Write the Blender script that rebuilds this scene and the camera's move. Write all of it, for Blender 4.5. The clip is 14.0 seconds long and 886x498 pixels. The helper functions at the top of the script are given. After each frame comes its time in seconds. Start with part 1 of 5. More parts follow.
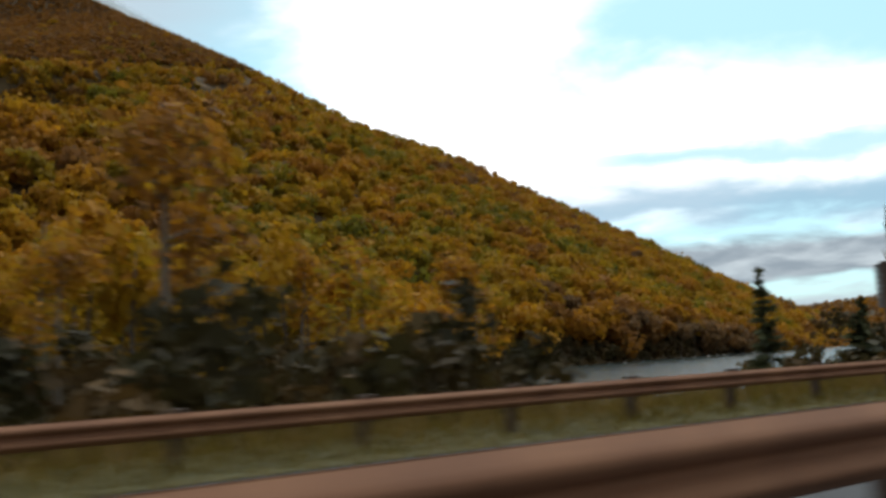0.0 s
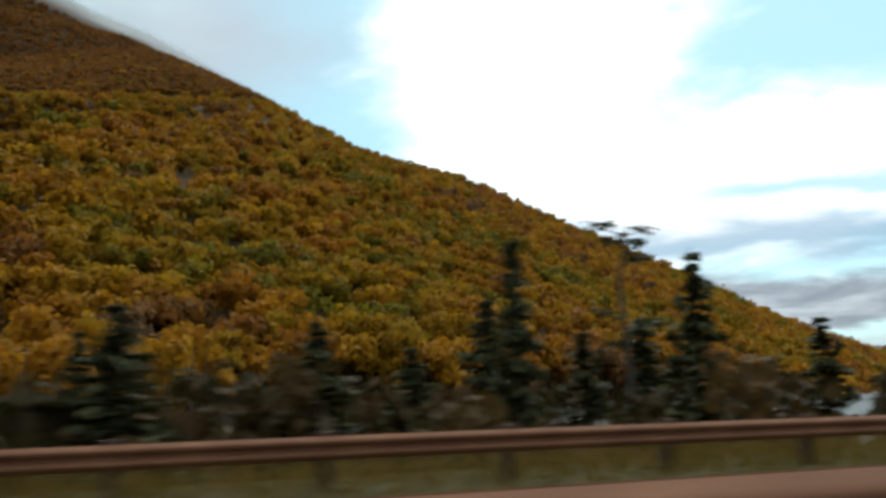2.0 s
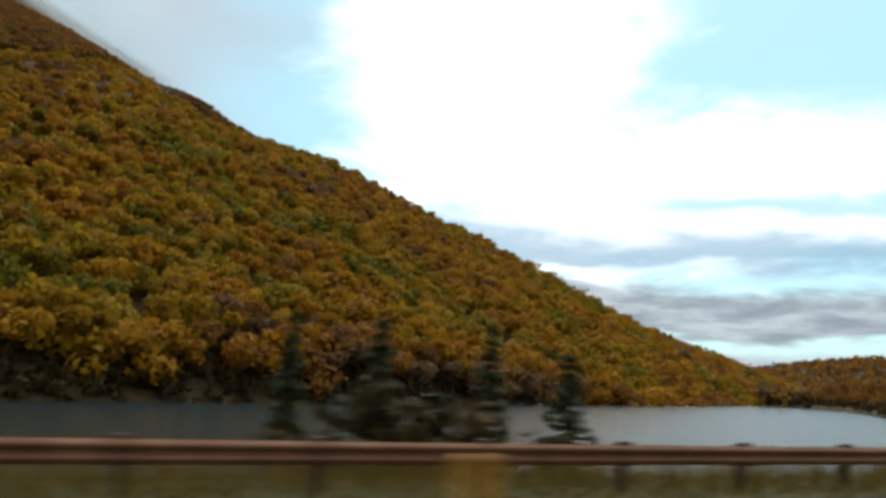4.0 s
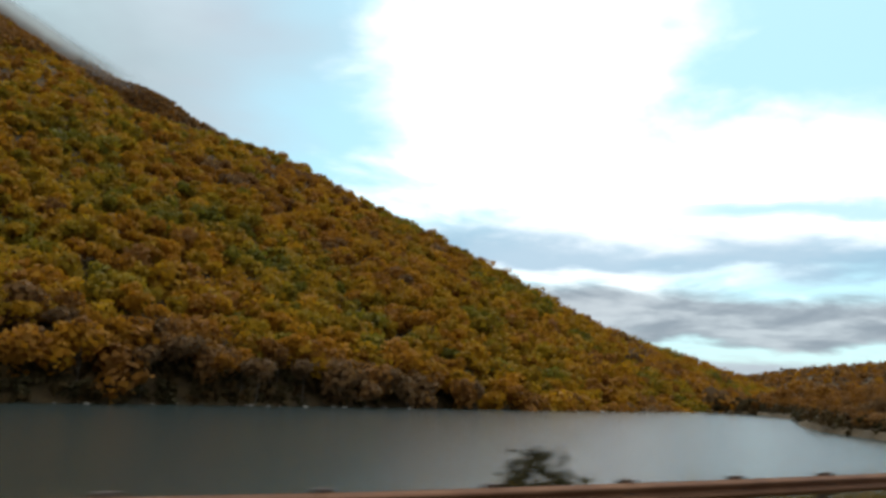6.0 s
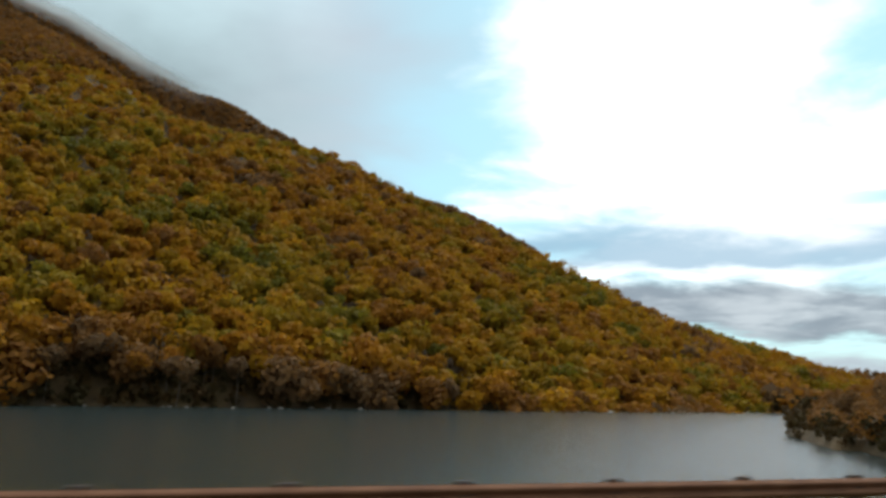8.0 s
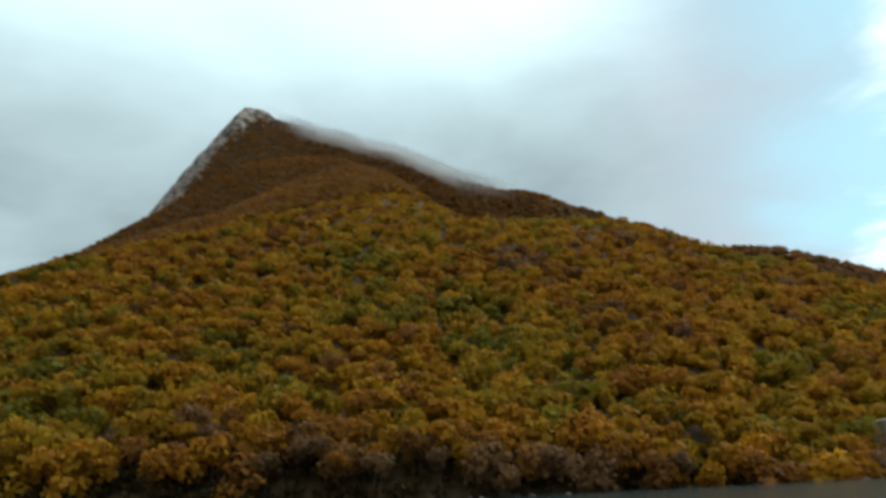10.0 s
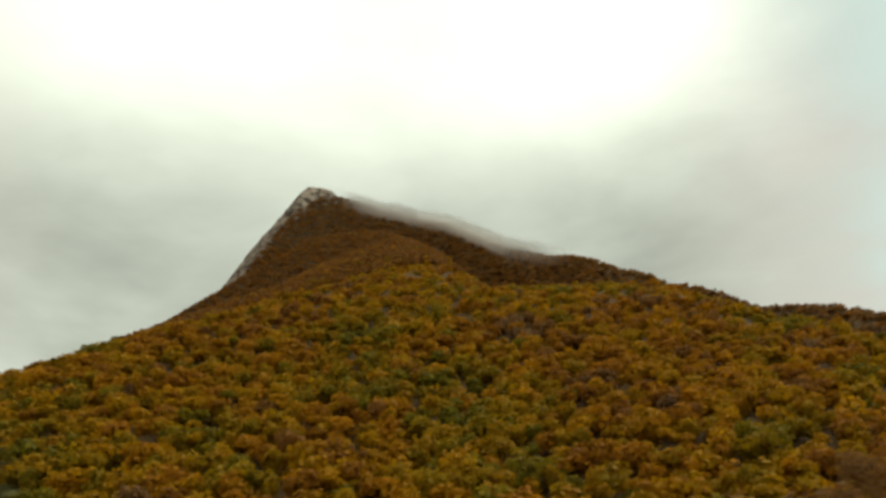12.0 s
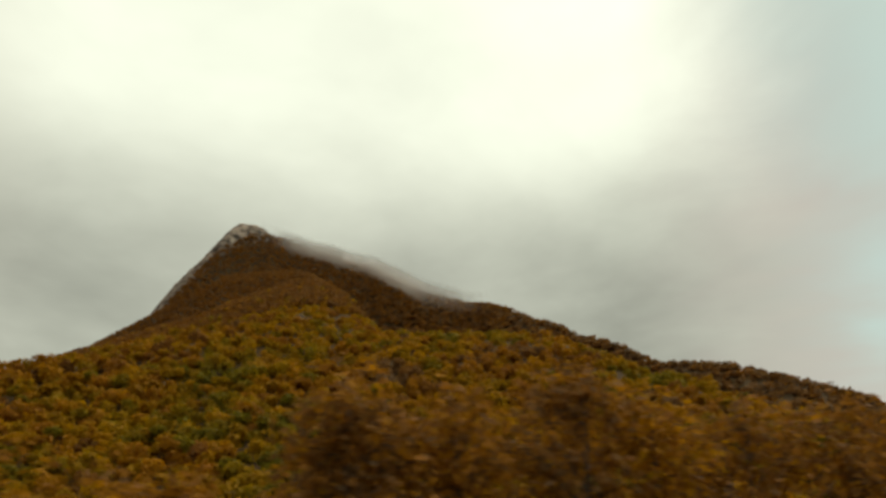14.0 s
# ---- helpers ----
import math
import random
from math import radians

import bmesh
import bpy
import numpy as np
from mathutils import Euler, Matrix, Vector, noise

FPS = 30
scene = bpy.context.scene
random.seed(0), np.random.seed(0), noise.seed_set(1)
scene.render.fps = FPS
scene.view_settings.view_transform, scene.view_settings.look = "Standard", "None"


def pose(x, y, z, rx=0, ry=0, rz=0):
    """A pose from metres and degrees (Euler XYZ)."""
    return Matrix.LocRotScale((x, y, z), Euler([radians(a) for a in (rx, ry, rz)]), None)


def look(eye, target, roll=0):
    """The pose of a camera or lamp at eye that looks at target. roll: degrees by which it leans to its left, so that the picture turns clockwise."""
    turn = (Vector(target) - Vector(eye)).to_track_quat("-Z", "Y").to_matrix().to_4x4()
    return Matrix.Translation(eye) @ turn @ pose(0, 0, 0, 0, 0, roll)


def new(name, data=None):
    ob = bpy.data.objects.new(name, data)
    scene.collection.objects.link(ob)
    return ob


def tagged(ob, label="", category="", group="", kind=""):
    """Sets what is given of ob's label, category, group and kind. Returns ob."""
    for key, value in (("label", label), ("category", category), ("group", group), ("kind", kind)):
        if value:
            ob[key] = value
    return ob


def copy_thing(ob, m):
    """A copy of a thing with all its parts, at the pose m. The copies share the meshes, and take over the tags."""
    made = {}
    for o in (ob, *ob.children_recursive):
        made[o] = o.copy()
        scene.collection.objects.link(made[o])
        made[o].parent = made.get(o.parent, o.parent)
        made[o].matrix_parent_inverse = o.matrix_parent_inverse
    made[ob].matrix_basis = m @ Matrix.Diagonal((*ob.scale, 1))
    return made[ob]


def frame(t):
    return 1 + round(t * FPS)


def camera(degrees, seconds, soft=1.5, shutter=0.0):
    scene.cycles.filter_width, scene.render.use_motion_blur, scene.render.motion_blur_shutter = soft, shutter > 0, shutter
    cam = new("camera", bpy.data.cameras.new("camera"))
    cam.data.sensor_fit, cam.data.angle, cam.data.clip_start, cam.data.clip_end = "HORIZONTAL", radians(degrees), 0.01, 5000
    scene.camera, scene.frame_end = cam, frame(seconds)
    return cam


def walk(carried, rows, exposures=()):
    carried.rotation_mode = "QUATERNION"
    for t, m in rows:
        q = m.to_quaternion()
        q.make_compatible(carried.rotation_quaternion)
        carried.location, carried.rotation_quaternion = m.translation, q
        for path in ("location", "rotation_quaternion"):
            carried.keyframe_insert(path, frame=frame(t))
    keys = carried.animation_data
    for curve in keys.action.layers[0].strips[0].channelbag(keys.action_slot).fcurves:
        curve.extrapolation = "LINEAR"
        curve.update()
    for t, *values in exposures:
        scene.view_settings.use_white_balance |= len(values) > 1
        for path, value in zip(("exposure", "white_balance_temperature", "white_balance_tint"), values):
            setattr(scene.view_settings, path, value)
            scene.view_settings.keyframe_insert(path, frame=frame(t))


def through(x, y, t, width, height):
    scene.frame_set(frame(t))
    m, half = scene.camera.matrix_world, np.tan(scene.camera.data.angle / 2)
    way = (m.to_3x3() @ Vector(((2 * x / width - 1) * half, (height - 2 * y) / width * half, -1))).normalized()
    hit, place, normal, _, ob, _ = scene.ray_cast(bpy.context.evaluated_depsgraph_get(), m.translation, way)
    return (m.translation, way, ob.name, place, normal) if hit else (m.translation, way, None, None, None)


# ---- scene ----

# ---------------------------------------------------------------- camera and its way
cam = camera(58.4, 14.0, soft=3.2, shutter=0.42)
# seconds, x, y, z, yaw, pitch, roll
PATH = [
    (0.0, 0.04, 0.09, 1.23, -1.19, 7.08, -2.22),
    (0.5, 8.67, 4.72, 1.22, 0.75, 6.49, 0.82),
    (1.0, 17.24, 9.72, 1.22, 3.96, 6.61, -0.67),
    (1.5, 25.83, 14.22, 1.22, 4.69, 8.44, -1.05),
    (2.0, 34.84, 18.22, 1.22, 5.80, 9.70, -1.24),
    (2.5, 43.98, 22.01, 1.23, 4.17, 10.16, -0.84),
    (3.0, 52.95, 25.96, 1.24, 3.36, 10.41, 1.32),
    (3.5, 62.22, 29.82, 1.22, 2.30, 10.55, 1.64),
    (4.0, 71.47, 33.86, 1.20, 2.09, 9.42, 1.93),
    (4.2, 74.99, 35.60, 1.20, 2.35, 9.99, 2.34),
    (5.2, 92.72, 44.85, 1.23, 3.86, 9.85, 2.25),
    (6.3, 111.28, 56.48, 1.27, 5.51, 9.70, 2.15),
    (6.5, 114.86, 58.16, 1.27, 6.75, 9.42, 2.02),
    (7.0, 123.36, 63.18, 1.24, 9.64, 7.55, 2.49),
    (7.2, 126.79, 65.26, 1.23, 9.48, 8.53, 2.58),
    (8.2, 143.02, 77.95, 1.28, 16.29, 9.86, 1.09),
    (9.3, 161.42, 90.81, 1.28, 23.78, 11.32, -0.54),
    (9.5, 163.76, 93.55, 1.28, 29.17, 11.16, 0.40),
    (10.0, 168.92, 100.40, 1.31, 42.92, 15.59, -2.90),
    (10.5, 174.42, 106.86, 1.26, 45.55, 18.62, -1.59),
    (11.0, 180.09, 113.46, 1.22, 48.78, 19.48, -3.52),
    (11.5, 185.70, 120.34, 1.20, 50.29, 20.42, -5.48),
    (12.0, 191.26, 127.79, 1.19, 50.94, 20.90, -2.66),
    (12.5, 196.56, 134.93, 1.16, 49.36, 21.64, -1.97),
    (13.0, 201.37, 141.97, 1.12, 50.88, 23.48, -2.45),
    (13.5, 206.18, 149.08, 1.06, 50.36, 24.36, -1.28),
    (14.0, 210.72, 156.12, 1.07, 49.04, 24.05, -0.98),
]


def aim(x, y, z, yaw, pitch, roll):
    """A camera pose from its place, its heading to the left of +y, its tilt and its lean."""
    a, p = radians(yaw), radians(pitch)
    way = Vector((-math.sin(a) * math.cos(p), math.cos(a) * math.cos(p), math.sin(p)))
    eye = Vector((x, y, z))
    return look(eye, eye + 2 * way, roll)


EXPOSURES = [(0.0, 0.0, 6500, 10), (10.6, 0.0, 6450, 8), (11.2, 0.0, 6700, 6), (11.8, 0.0, 8800, 10), (12.5, -0.08, 9100, 15), (14.0, -0.3, 9300, 15)]
walk(cam, [(t, aim(*row)) for t, *row in PATH], EXPOSURES)

# ---------------------------------------------------------------- sky, sun
SUN_YAW, SUN_UP = -14.0, 55.0


def node(tree, kind, **values):
    n = tree.nodes.new(kind)
    for key, value in values.items():
        if key in n.inputs:
            n.inputs[key].default_value = value
    return n


def make_sky():
    world = bpy.data.worlds.new("sky")
    scene.world = world
    world.use_nodes = True
    t = world.node_tree
    t.nodes.clear()
    out = t.nodes.new("ShaderNodeOutputWorld")
    bg = t.nodes.new("ShaderNodeBackground")
    sky = t.nodes.new("ShaderNodeTexSky")
    sky.sky_type = "NISHITA"
    sky.sun_disc = False
    sky.sun_elevation = radians(SUN_UP)
    sky.sun_rotation = radians(-SUN_YAW)
    blue = t.nodes.new("ShaderNodeVectorMath")
    blue.operation = "SCALE"
    blue.inputs[3].default_value = 0.05
    t.links.new(sky.outputs[0], blue.inputs[0])
    co = t.nodes.new("ShaderNodeTexCoord")
    def calc(kind, a, b=None, c=None):
        n = t.nodes.new("ShaderNodeMath")
        n.operation = kind
        for k, v in enumerate((a, b, c)):
            if v is None:
                continue
            if isinstance(v, (int, float)):
                n.inputs[k].default_value = v
            else:
                t.links.new(v, n.inputs[k])
        return n.outputs[0]

    def step(v, lo, hi, out0=0.0, out1=1.0):
        n = t.nodes.new("ShaderNodeMapRange")
        n.interpolation_type = "SMOOTHSTEP"
        for k, w in ((1, lo), (2, hi), (3, out0), (4, out1)):
            n.inputs[k].default_value = w
        t.links.new(v, n.inputs[0])
        return n.outputs[0]

    def blend(a, b, fac):
        m = t.nodes.new("ShaderNodeMix")
        m.data_type = "RGBA"
        for v, k in ((fac, 0), (a, 6), (b, 7)):
            if isinstance(v, tuple):
                m.inputs[k].default_value = (*v, 1)
            else:
                t.links.new(v, m.inputs[k])
        return m.outputs[2]

    def cloud(scale, detail, rough, shift):
        mp = t.nodes.new("ShaderNodeMapping")
        mp.inputs["Location"].default_value = shift
        t.links.new(flat.outputs[0], mp.inputs[0])
        n = node(t, "ShaderNodeTexNoise", Scale=scale, Detail=detail, Roughness=rough, Distortion=0.25)
        t.links.new(mp.outputs[0], n.inputs["Vector"])
        return n.outputs[0]

    # clouds lie on a flat layer: the direction is spread by its height
    sep = t.nodes.new("ShaderNodeSeparateXYZ")
    t.links.new(co.outputs["Generated"], sep.inputs[0])
    lift = calc("ADD", calc("MAXIMUM", sep.outputs[2], 0.0), 0.16)
    comb = t.nodes.new("ShaderNodeCombineXYZ")
    for k in range(3):
        t.links.new(lift, comb.inputs[k])
    flat = t.nodes.new("ShaderNodeVectorMath")
    flat.operation = "DIVIDE"
    t.links.new(co.outputs["Generated"], flat.inputs[0])
    t.links.new(comb.outputs[0], flat.inputs[1])
    big, fine = cloud(0.95, 5.0, 0.5, (0.0, 0.0, 0.0)), cloud(2.2, 6.0, 0.55, (7.0, 3.0, 1.0))
    ragged, broad = calc("SUBTRACT", fine, 0.5), calc("SUBTRACT", big, 0.5)
    # bearing to the left of +y and height, in degrees
    turn = calc("MULTIPLY", calc("ARCTAN2", calc("MULTIPLY", sep.outputs[0], -1.0), sep.outputs[1]), 57.2958)
    rise = calc("MULTIPLY", calc("ARCSINE", sep.outputs[2]), 57.2958)
    # pale open sky, greyer where the cloud lies over the mountain
    haze = t.nodes.new("ShaderNodeVectorMath")
    haze.operation = "ADD"
    haze.inputs[1].default_value = (0.36, 0.66, 0.72)
    t.links.new(blue.outputs[0], haze.inputs[0])
    leftward = calc("ADD", turn, calc("MULTIPLY", broad, 40.0))
    body = blend(haze.outputs[0], (0.56, 0.64, 0.72), step(leftward, 14.0, 30.0))
    # the bright cloud bank over the valley, broken on its far side
    def lobe(at, high, wide, tall):
        px, py = calc("DIVIDE", calc("SUBTRACT", turn, at), wide), calc("DIVIDE", calc("SUBTRACT", rise, high), tall)
        return calc("SUBTRACT", 1.0, calc("SQRT", calc("ADD", calc("MULTIPLY", px, px), calc("MULTIPLY", py, py))))

    inside = calc("MAXIMUM", lobe(-2.5, 19.0, 12.0, 13.0), lobe(-16.0, 13.5, 24.0, 5.0))
    bank = step(calc("ADD", inside, calc("ADD", calc("MULTIPLY", ragged, 2.2), calc("MULTIPLY", broad, 0.6))), -0.35, 0.5)
    body = blend(body, (1.5, 1.52, 1.52), bank)
    # a thin open streak across its far arm
    streak = calc("ADD", rise, calc("ADD", calc("MULTIPLY", ragged, 3.0), calc("MULTIPLY", broad, 3.0)))
    gap = calc("MULTIPLY", calc("MULTIPLY", step(streak, 11.2, 12.2), step(streak, 12.4, 13.4, 1.0, 0.0)), step(turn, -16.0, -8.0, 0.85, 0.0))
    body = blend(body, (0.50, 0.84, 0.92), gap)
    # ragged grey and blue bands low down, with a bright gap between them
    wave = calc("ADD", rise, calc("ADD", calc("MULTIPLY", ragged, 3.4), calc("MULTIPLY", broad, 6.0)))
    body = blend(body, (0.36, 0.56, 0.72), calc("MULTIPLY", calc("MULTIPLY", step(wave, 7.9, 8.9), step(wave, 9.4, 12.0, 1.0, 0.0)), 0.85))
    tone = blend((0.30, 0.35, 0.41), (0.60, 0.67, 0.72), step(fine, 0.38, 0.66))
    body = blend(body, tone, calc("MULTIPLY", calc("MULTIPLY", step(wave, 2.9, 4.0), step(wave, 6.4, 8.0, 1.0, 0.0)), 0.95))
    body = blend(body, (0.52, 0.60, 0.66), step(wave, 1.2, 3.2, 1.0, 0.0))
    # the cover over the mountain: dark where it touches the ridge, brighter overhead
    shade = calc("ADD", step(rise, 20.0, 35.0, 0.53, 1.42), calc("ADD", calc("MULTIPLY", broad, 1.1), calc("MULTIPLY", ragged, 0.35)))
    grey = t.nodes.new("ShaderNodeVectorMath")
    grey.operation = "SCALE"
    grey.inputs[0].default_value = (0.77, 1.0, 1.07)
    t.links.new(shade, grey.inputs[3])
    cover = step(calc("ADD", turn, calc("MULTIPLY", ragged, 14.0)), 17.0, 36.0)
    body = blend(body, grey.outputs[0], cover)
    # unseen sky behind the camera, dimmed to darken faces turned to it; thick cloud overhead
    body = blend(body, (0.50, 0.54, 0.57), step(calc("ABSOLUTE", turn), 75.0, 110.0))
    body = blend(body, (0.92, 0.98, 1.02), step(rise, 40.0, 58.0))
    t.links.new(body, bg.inputs[0])
    bg.inputs[1].default_value = 1.0
    t.links.new(bg.outputs[0], out.inputs[0])


make_sky()
sun_data = bpy.data.lights.new("sun", "SUN")
sun_data.energy, sun_data.angle, sun_data.color = 1.85, radians(40), (1.0, 0.95, 0.87)
sun = new("sun", sun_data)
_a, _e = radians(SUN_YAW), radians(SUN_UP)
sun.matrix_world = look((-math.sin(_a) * 300, math.cos(_a) * 300, 300 * math.tan(_e)), (0, 0, 0))


# ---------------------------------------------------------------- materials
def material(name, rough=0.8, metal=0.0):
    m = bpy.data.materials.new(name)
    m.use_nodes = True
    t = m.node_tree
    p = t.nodes["Principled BSDF"]
    p.inputs["Roughness"].default_value, p.inputs["Metallic"].default_value = rough, metal
    return m, t, p


def ramp(t, stops, source=None):
    r = t.nodes.new("ShaderNodeValToRGB")
    while len(r.color_ramp.elements) < len(stops):
        r.color_ramp.elements.new(0.5)
    for el, (at, rgb) in zip(r.color_ramp.elements, stops):
        el.position, el.color = at, (*rgb, 1)
    if source is not None:
        t.links.new(source, r.inputs[0])
    return r


def noisy(t, scale, detail=6.0, rough=0.6, coords="Object"):
    co = t.nodes.new("ShaderNodeTexCoord")
    n = node(t, "ShaderNodeTexNoise", Scale=scale, Detail=detail, Roughness=rough)
    t.links.new(co.outputs[coords], n.inputs["Vector"])
    return n


def bumped(t, p, source, strength=0.3, distance=0.02):
    b = node(t, "ShaderNodeBump", Strength=strength, Distance=distance)
    t.links.new(source, b.inputs["Height"])
    t.links.new(b.outputs[0], p.inputs["Normal"])


def mixed(t, a, b, fac, blend="MIX"):
    m = t.nodes.new("ShaderNodeMix")
    m.data_type, m.blend_type = "RGBA", blend
    for source, k in ((fac, 0), (a, 6), (b, 7)):
        if isinstance(source, (int, float)):
            m.inputs[k].default_value = source
        elif isinstance(source, tuple):
            m.inputs[k].default_value = (*source, 1)
        else:
            t.links.new(source, m.inputs[k])
    return m.outputs[2]


def surface(name, stops, scale, fine, rough=0.85, metal=0.0, bump=0.3, distance=0.02):
    """A ground or wall stuff: colour patches at one scale, grain at another."""
    m, t, p = material(name, rough, metal)
    patch, grain = noisy(t, scale), noisy(t, fine, 4.0, 0.65)
    col = ramp(t, stops, patch.outputs[0]).outputs[0]
    speck = ramp(t, [(0.3, (0.72, 0.72, 0.72)), (0.7, (1.2, 1.2, 1.2))], grain.outputs[0]).outputs[0]
    t.links.new(mixed(t, col, speck, 1.0, "MULTIPLY"), p.inputs["Base Color"])
    bumped(t, p, grain.outputs[0], bump, distance)
    return m


def leaf_material(name, stops, through=0.35, rough=0.75):
    """Leaves: hue by tree (first UV value), lightness by leaf (second), light comes through."""
    m, t, p = material(name, rough)
    p.inputs["Specular IOR Level"].default_value = 0.2
    uv = t.nodes.new("ShaderNodeUVMap")
    uv.uv_map = "tint"
    sep = t.nodes.new("ShaderNodeSeparateXYZ")
    t.links.new(uv.outputs[0], sep.inputs[0])
    col = ramp(t, stops, sep.outputs[0]).outputs[0]
    var = ramp(t, [(0.0, (0.52, 0.50, 0.47)), (1.0, (1.28, 1.26, 1.20))], sep.outputs[1]).outputs[0]
    col = mixed(t, col, var, 1.0, "MULTIPLY")
    t.links.new(col, p.inputs["Base Color"])
    tr = t.nodes.new("ShaderNodeBsdfTranslucent")
    t.links.new(col, tr.inputs[0])
    mx = t.nodes.new("ShaderNodeMixShader")
    mx.inputs[0].default_value = through
    t.links.new(p.outputs[0], mx.inputs[1])
    t.links.new(tr.outputs[0], mx.inputs[2])
    t.links.new(mx.outputs[0], t.nodes["Material Output"].inputs[0])
    return m


M_ASPHALT = surface("asphalt", [(0.3, (0.035, 0.035, 0.038)), (0.7, (0.06, 0.06, 0.063))], 0.35, 60, 0.95, 0, 0.4, 0.01)
M_SOIL = surface("forest_floor", [(0.3, (0.042, 0.028, 0.011)), (0.55, (0.08, 0.049, 0.015)), (0.8, (0.056, 0.044, 0.013))], 0.25, 5, 0.95, 0, 0.6, 0.1)
M_GRASS_SOIL = surface("verge_soil", [(0.3, (0.05, 0.048, 0.012)), (0.6, (0.078, 0.066, 0.016)), (0.8, (0.075, 0.055, 0.021))], 0.6, 20, 0.95, 0, 0.5, 0.03)
M_RUST = surface("weathering_steel", [(0.25, (0.13, 0.05, 0.022)), (0.55, (0.205, 0.088, 0.04)), (0.8, (0.275, 0.135, 0.066))], 1.6, 45, 0.85, 0.0, 0.15, 0.004)
M_POST = surface("weathered_post", [(0.3, (0.055, 0.032, 0.022)), (0.7, (0.105, 0.062, 0.042))], 3, 40, 0.8, 0, 0.3, 0.005)
M_BARK = surface("pale_bark", [(0.3, (0.09, 0.068, 0.048)), (0.6, (0.20, 0.16, 0.118)), (0.85, (0.32, 0.27, 0.205))], 1.5, 25, 0.85, 0, 0.5, 0.02)
M_DARK_BARK = surface("dark_bark", [(0.3, (0.035, 0.028, 0.022)), (0.7, (0.08, 0.06, 0.045))], 2, 25, 0.9, 0, 0.6, 0.02)
M_STEM = surface("grey_stems", [(0.3, (0.055, 0.041, 0.028)), (0.7, (0.13, 0.10, 0.07))], 0.7, 20, 0.9, 0, 0.4, 0.02)
M_ROCK = surface("granite", [(0.40, (0.05, 0.041, 0.032)), (0.49, (0.20, 0.17, 0.138)), (0.67, (0.39, 0.35, 0.29))], 0.16, 1.2, 0.9, 0, 0.8, 0.6)
M_LEAVES = leaf_material("autumn_leaves", [(0.0, (0.113, 0.113, 0.013)), (0.16, (0.178, 0.157, 0.013)), (0.3, (0.302, 0.200, 0.012)),
                                           (0.46, (0.416, 0.232, 0.012)), (0.62, (0.410, 0.189, 0.012)), (0.78, (0.281, 0.119, 0.017)),
                                           (0.9, (0.248, 0.130, 0.045)), (1.0, (0.162, 0.103, 0.054))], 0.45)
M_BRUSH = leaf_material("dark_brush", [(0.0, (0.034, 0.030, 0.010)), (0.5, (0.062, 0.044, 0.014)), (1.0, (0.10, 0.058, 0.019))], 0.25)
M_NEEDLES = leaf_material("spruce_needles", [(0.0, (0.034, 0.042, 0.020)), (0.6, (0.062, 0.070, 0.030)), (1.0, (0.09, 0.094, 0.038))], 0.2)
M_GRASS = leaf_material("grass_blades", [(0.0, (0.085, 0.078, 0.012)), (0.5, (0.165, 0.12, 0.018)), (1.0, (0.24, 0.15, 0.052))], 0.3)


def make_water():
    m, t, p = material("lake_water", 0.2)
    p.inputs["Base Color"].default_value = (0.02, 0.03, 0.028, 1)
    p.inputs["IOR"].default_value = 1.33
    co = t.nodes.new("ShaderNodeTexCoord")
    mp = t.nodes.new("ShaderNodeMapping")
    mp.inputs["Rotation"].default_value = (0, 0, radians(35))
    mp.inputs["Scale"].default_value = (0.55, 1.6, 1.0)
    t.links.new(co.outputs["Object"], mp.inputs[0])
    ripple = node(t, "ShaderNodeTexNoise", Scale=2.4, Detail=5.0, Roughness=0.6)
    t.links.new(mp.outputs[0], ripple.inputs["Vector"])
    bumped(t, p, ripple.outputs[0], 0.2, 0.15)
    return m


M_WATER = make_water()


# ---------------------------------------------------------------- mesh helpers
def mesh_object(name, verts, faces, mat, parent=None, smooth=False):
    me = bpy.data.meshes.new(name)
    me.from_pydata([tuple(v) for v in verts], [], [tuple(f) for f in faces])
    me.materials.append(mat)
    if smooth:
        me.polygons.foreach_set("use_smooth", [True] * len(me.polygons))
    ob = new(name, me)
    ob.parent = parent
    return ob


def quads_object(name, corners, tints, mat, parent=None):
    """Many loose quads in one mesh: corners (n, 4, 3), tints (n, 2) into the tint UV."""
    n = len(corners)
    me = bpy.data.meshes.new(name)
    me.vertices.add(4 * n)
    me.vertices.foreach_set("co", np.ascontiguousarray(corners, np.float32).ravel())
    me.loops.add(4 * n)
    me.loops.foreach_set("vertex_index", np.arange(4 * n, dtype=np.int32))
    me.polygons.add(n)
    me.polygons.foreach_set("loop_start", np.arange(0, 4 * n, 4, dtype=np.int32))
    me.polygons.foreach_set("loop_total", np.full(n, 4, np.int32))
    uv = me.uv_layers.new(name="tint")
    uv.data.foreach_set("uv", np.repeat(np.asarray(tints, np.float32), 4, 0).ravel())
    me.update()
    me.validate()
    me.materials.append(mat)
    ob = new(name, me)
    ob.parent = parent
    return ob


def part(name, bm, mat, parent=None, label=""):
    me = bpy.data.meshes.new(name)
    bm.to_mesh(me)
    bm.free()
    me.materials.append(mat)
    ob = new(name, me)
    ob.parent = parent
    return tagged(ob, label) if label else ob


def box(bm, x0, y0, z0, x1, y1, z1):
    v = [bm.verts.new(c) for c in ((x0, y0, z0), (x1, y0, z0), (x1, y1, z0), (x0, y1, z0), (x0, y0, z1), (x1, y0, z1), (x1, y1, z1), (x0, y1, z1))]
    for f in ((3, 2, 1, 0), (4, 5, 6, 7), (0, 1, 5, 4), (1, 2, 6, 5), (2, 3, 7, 6), (3, 0, 4, 7)):
        bm.faces.new([v[i] for i in f])


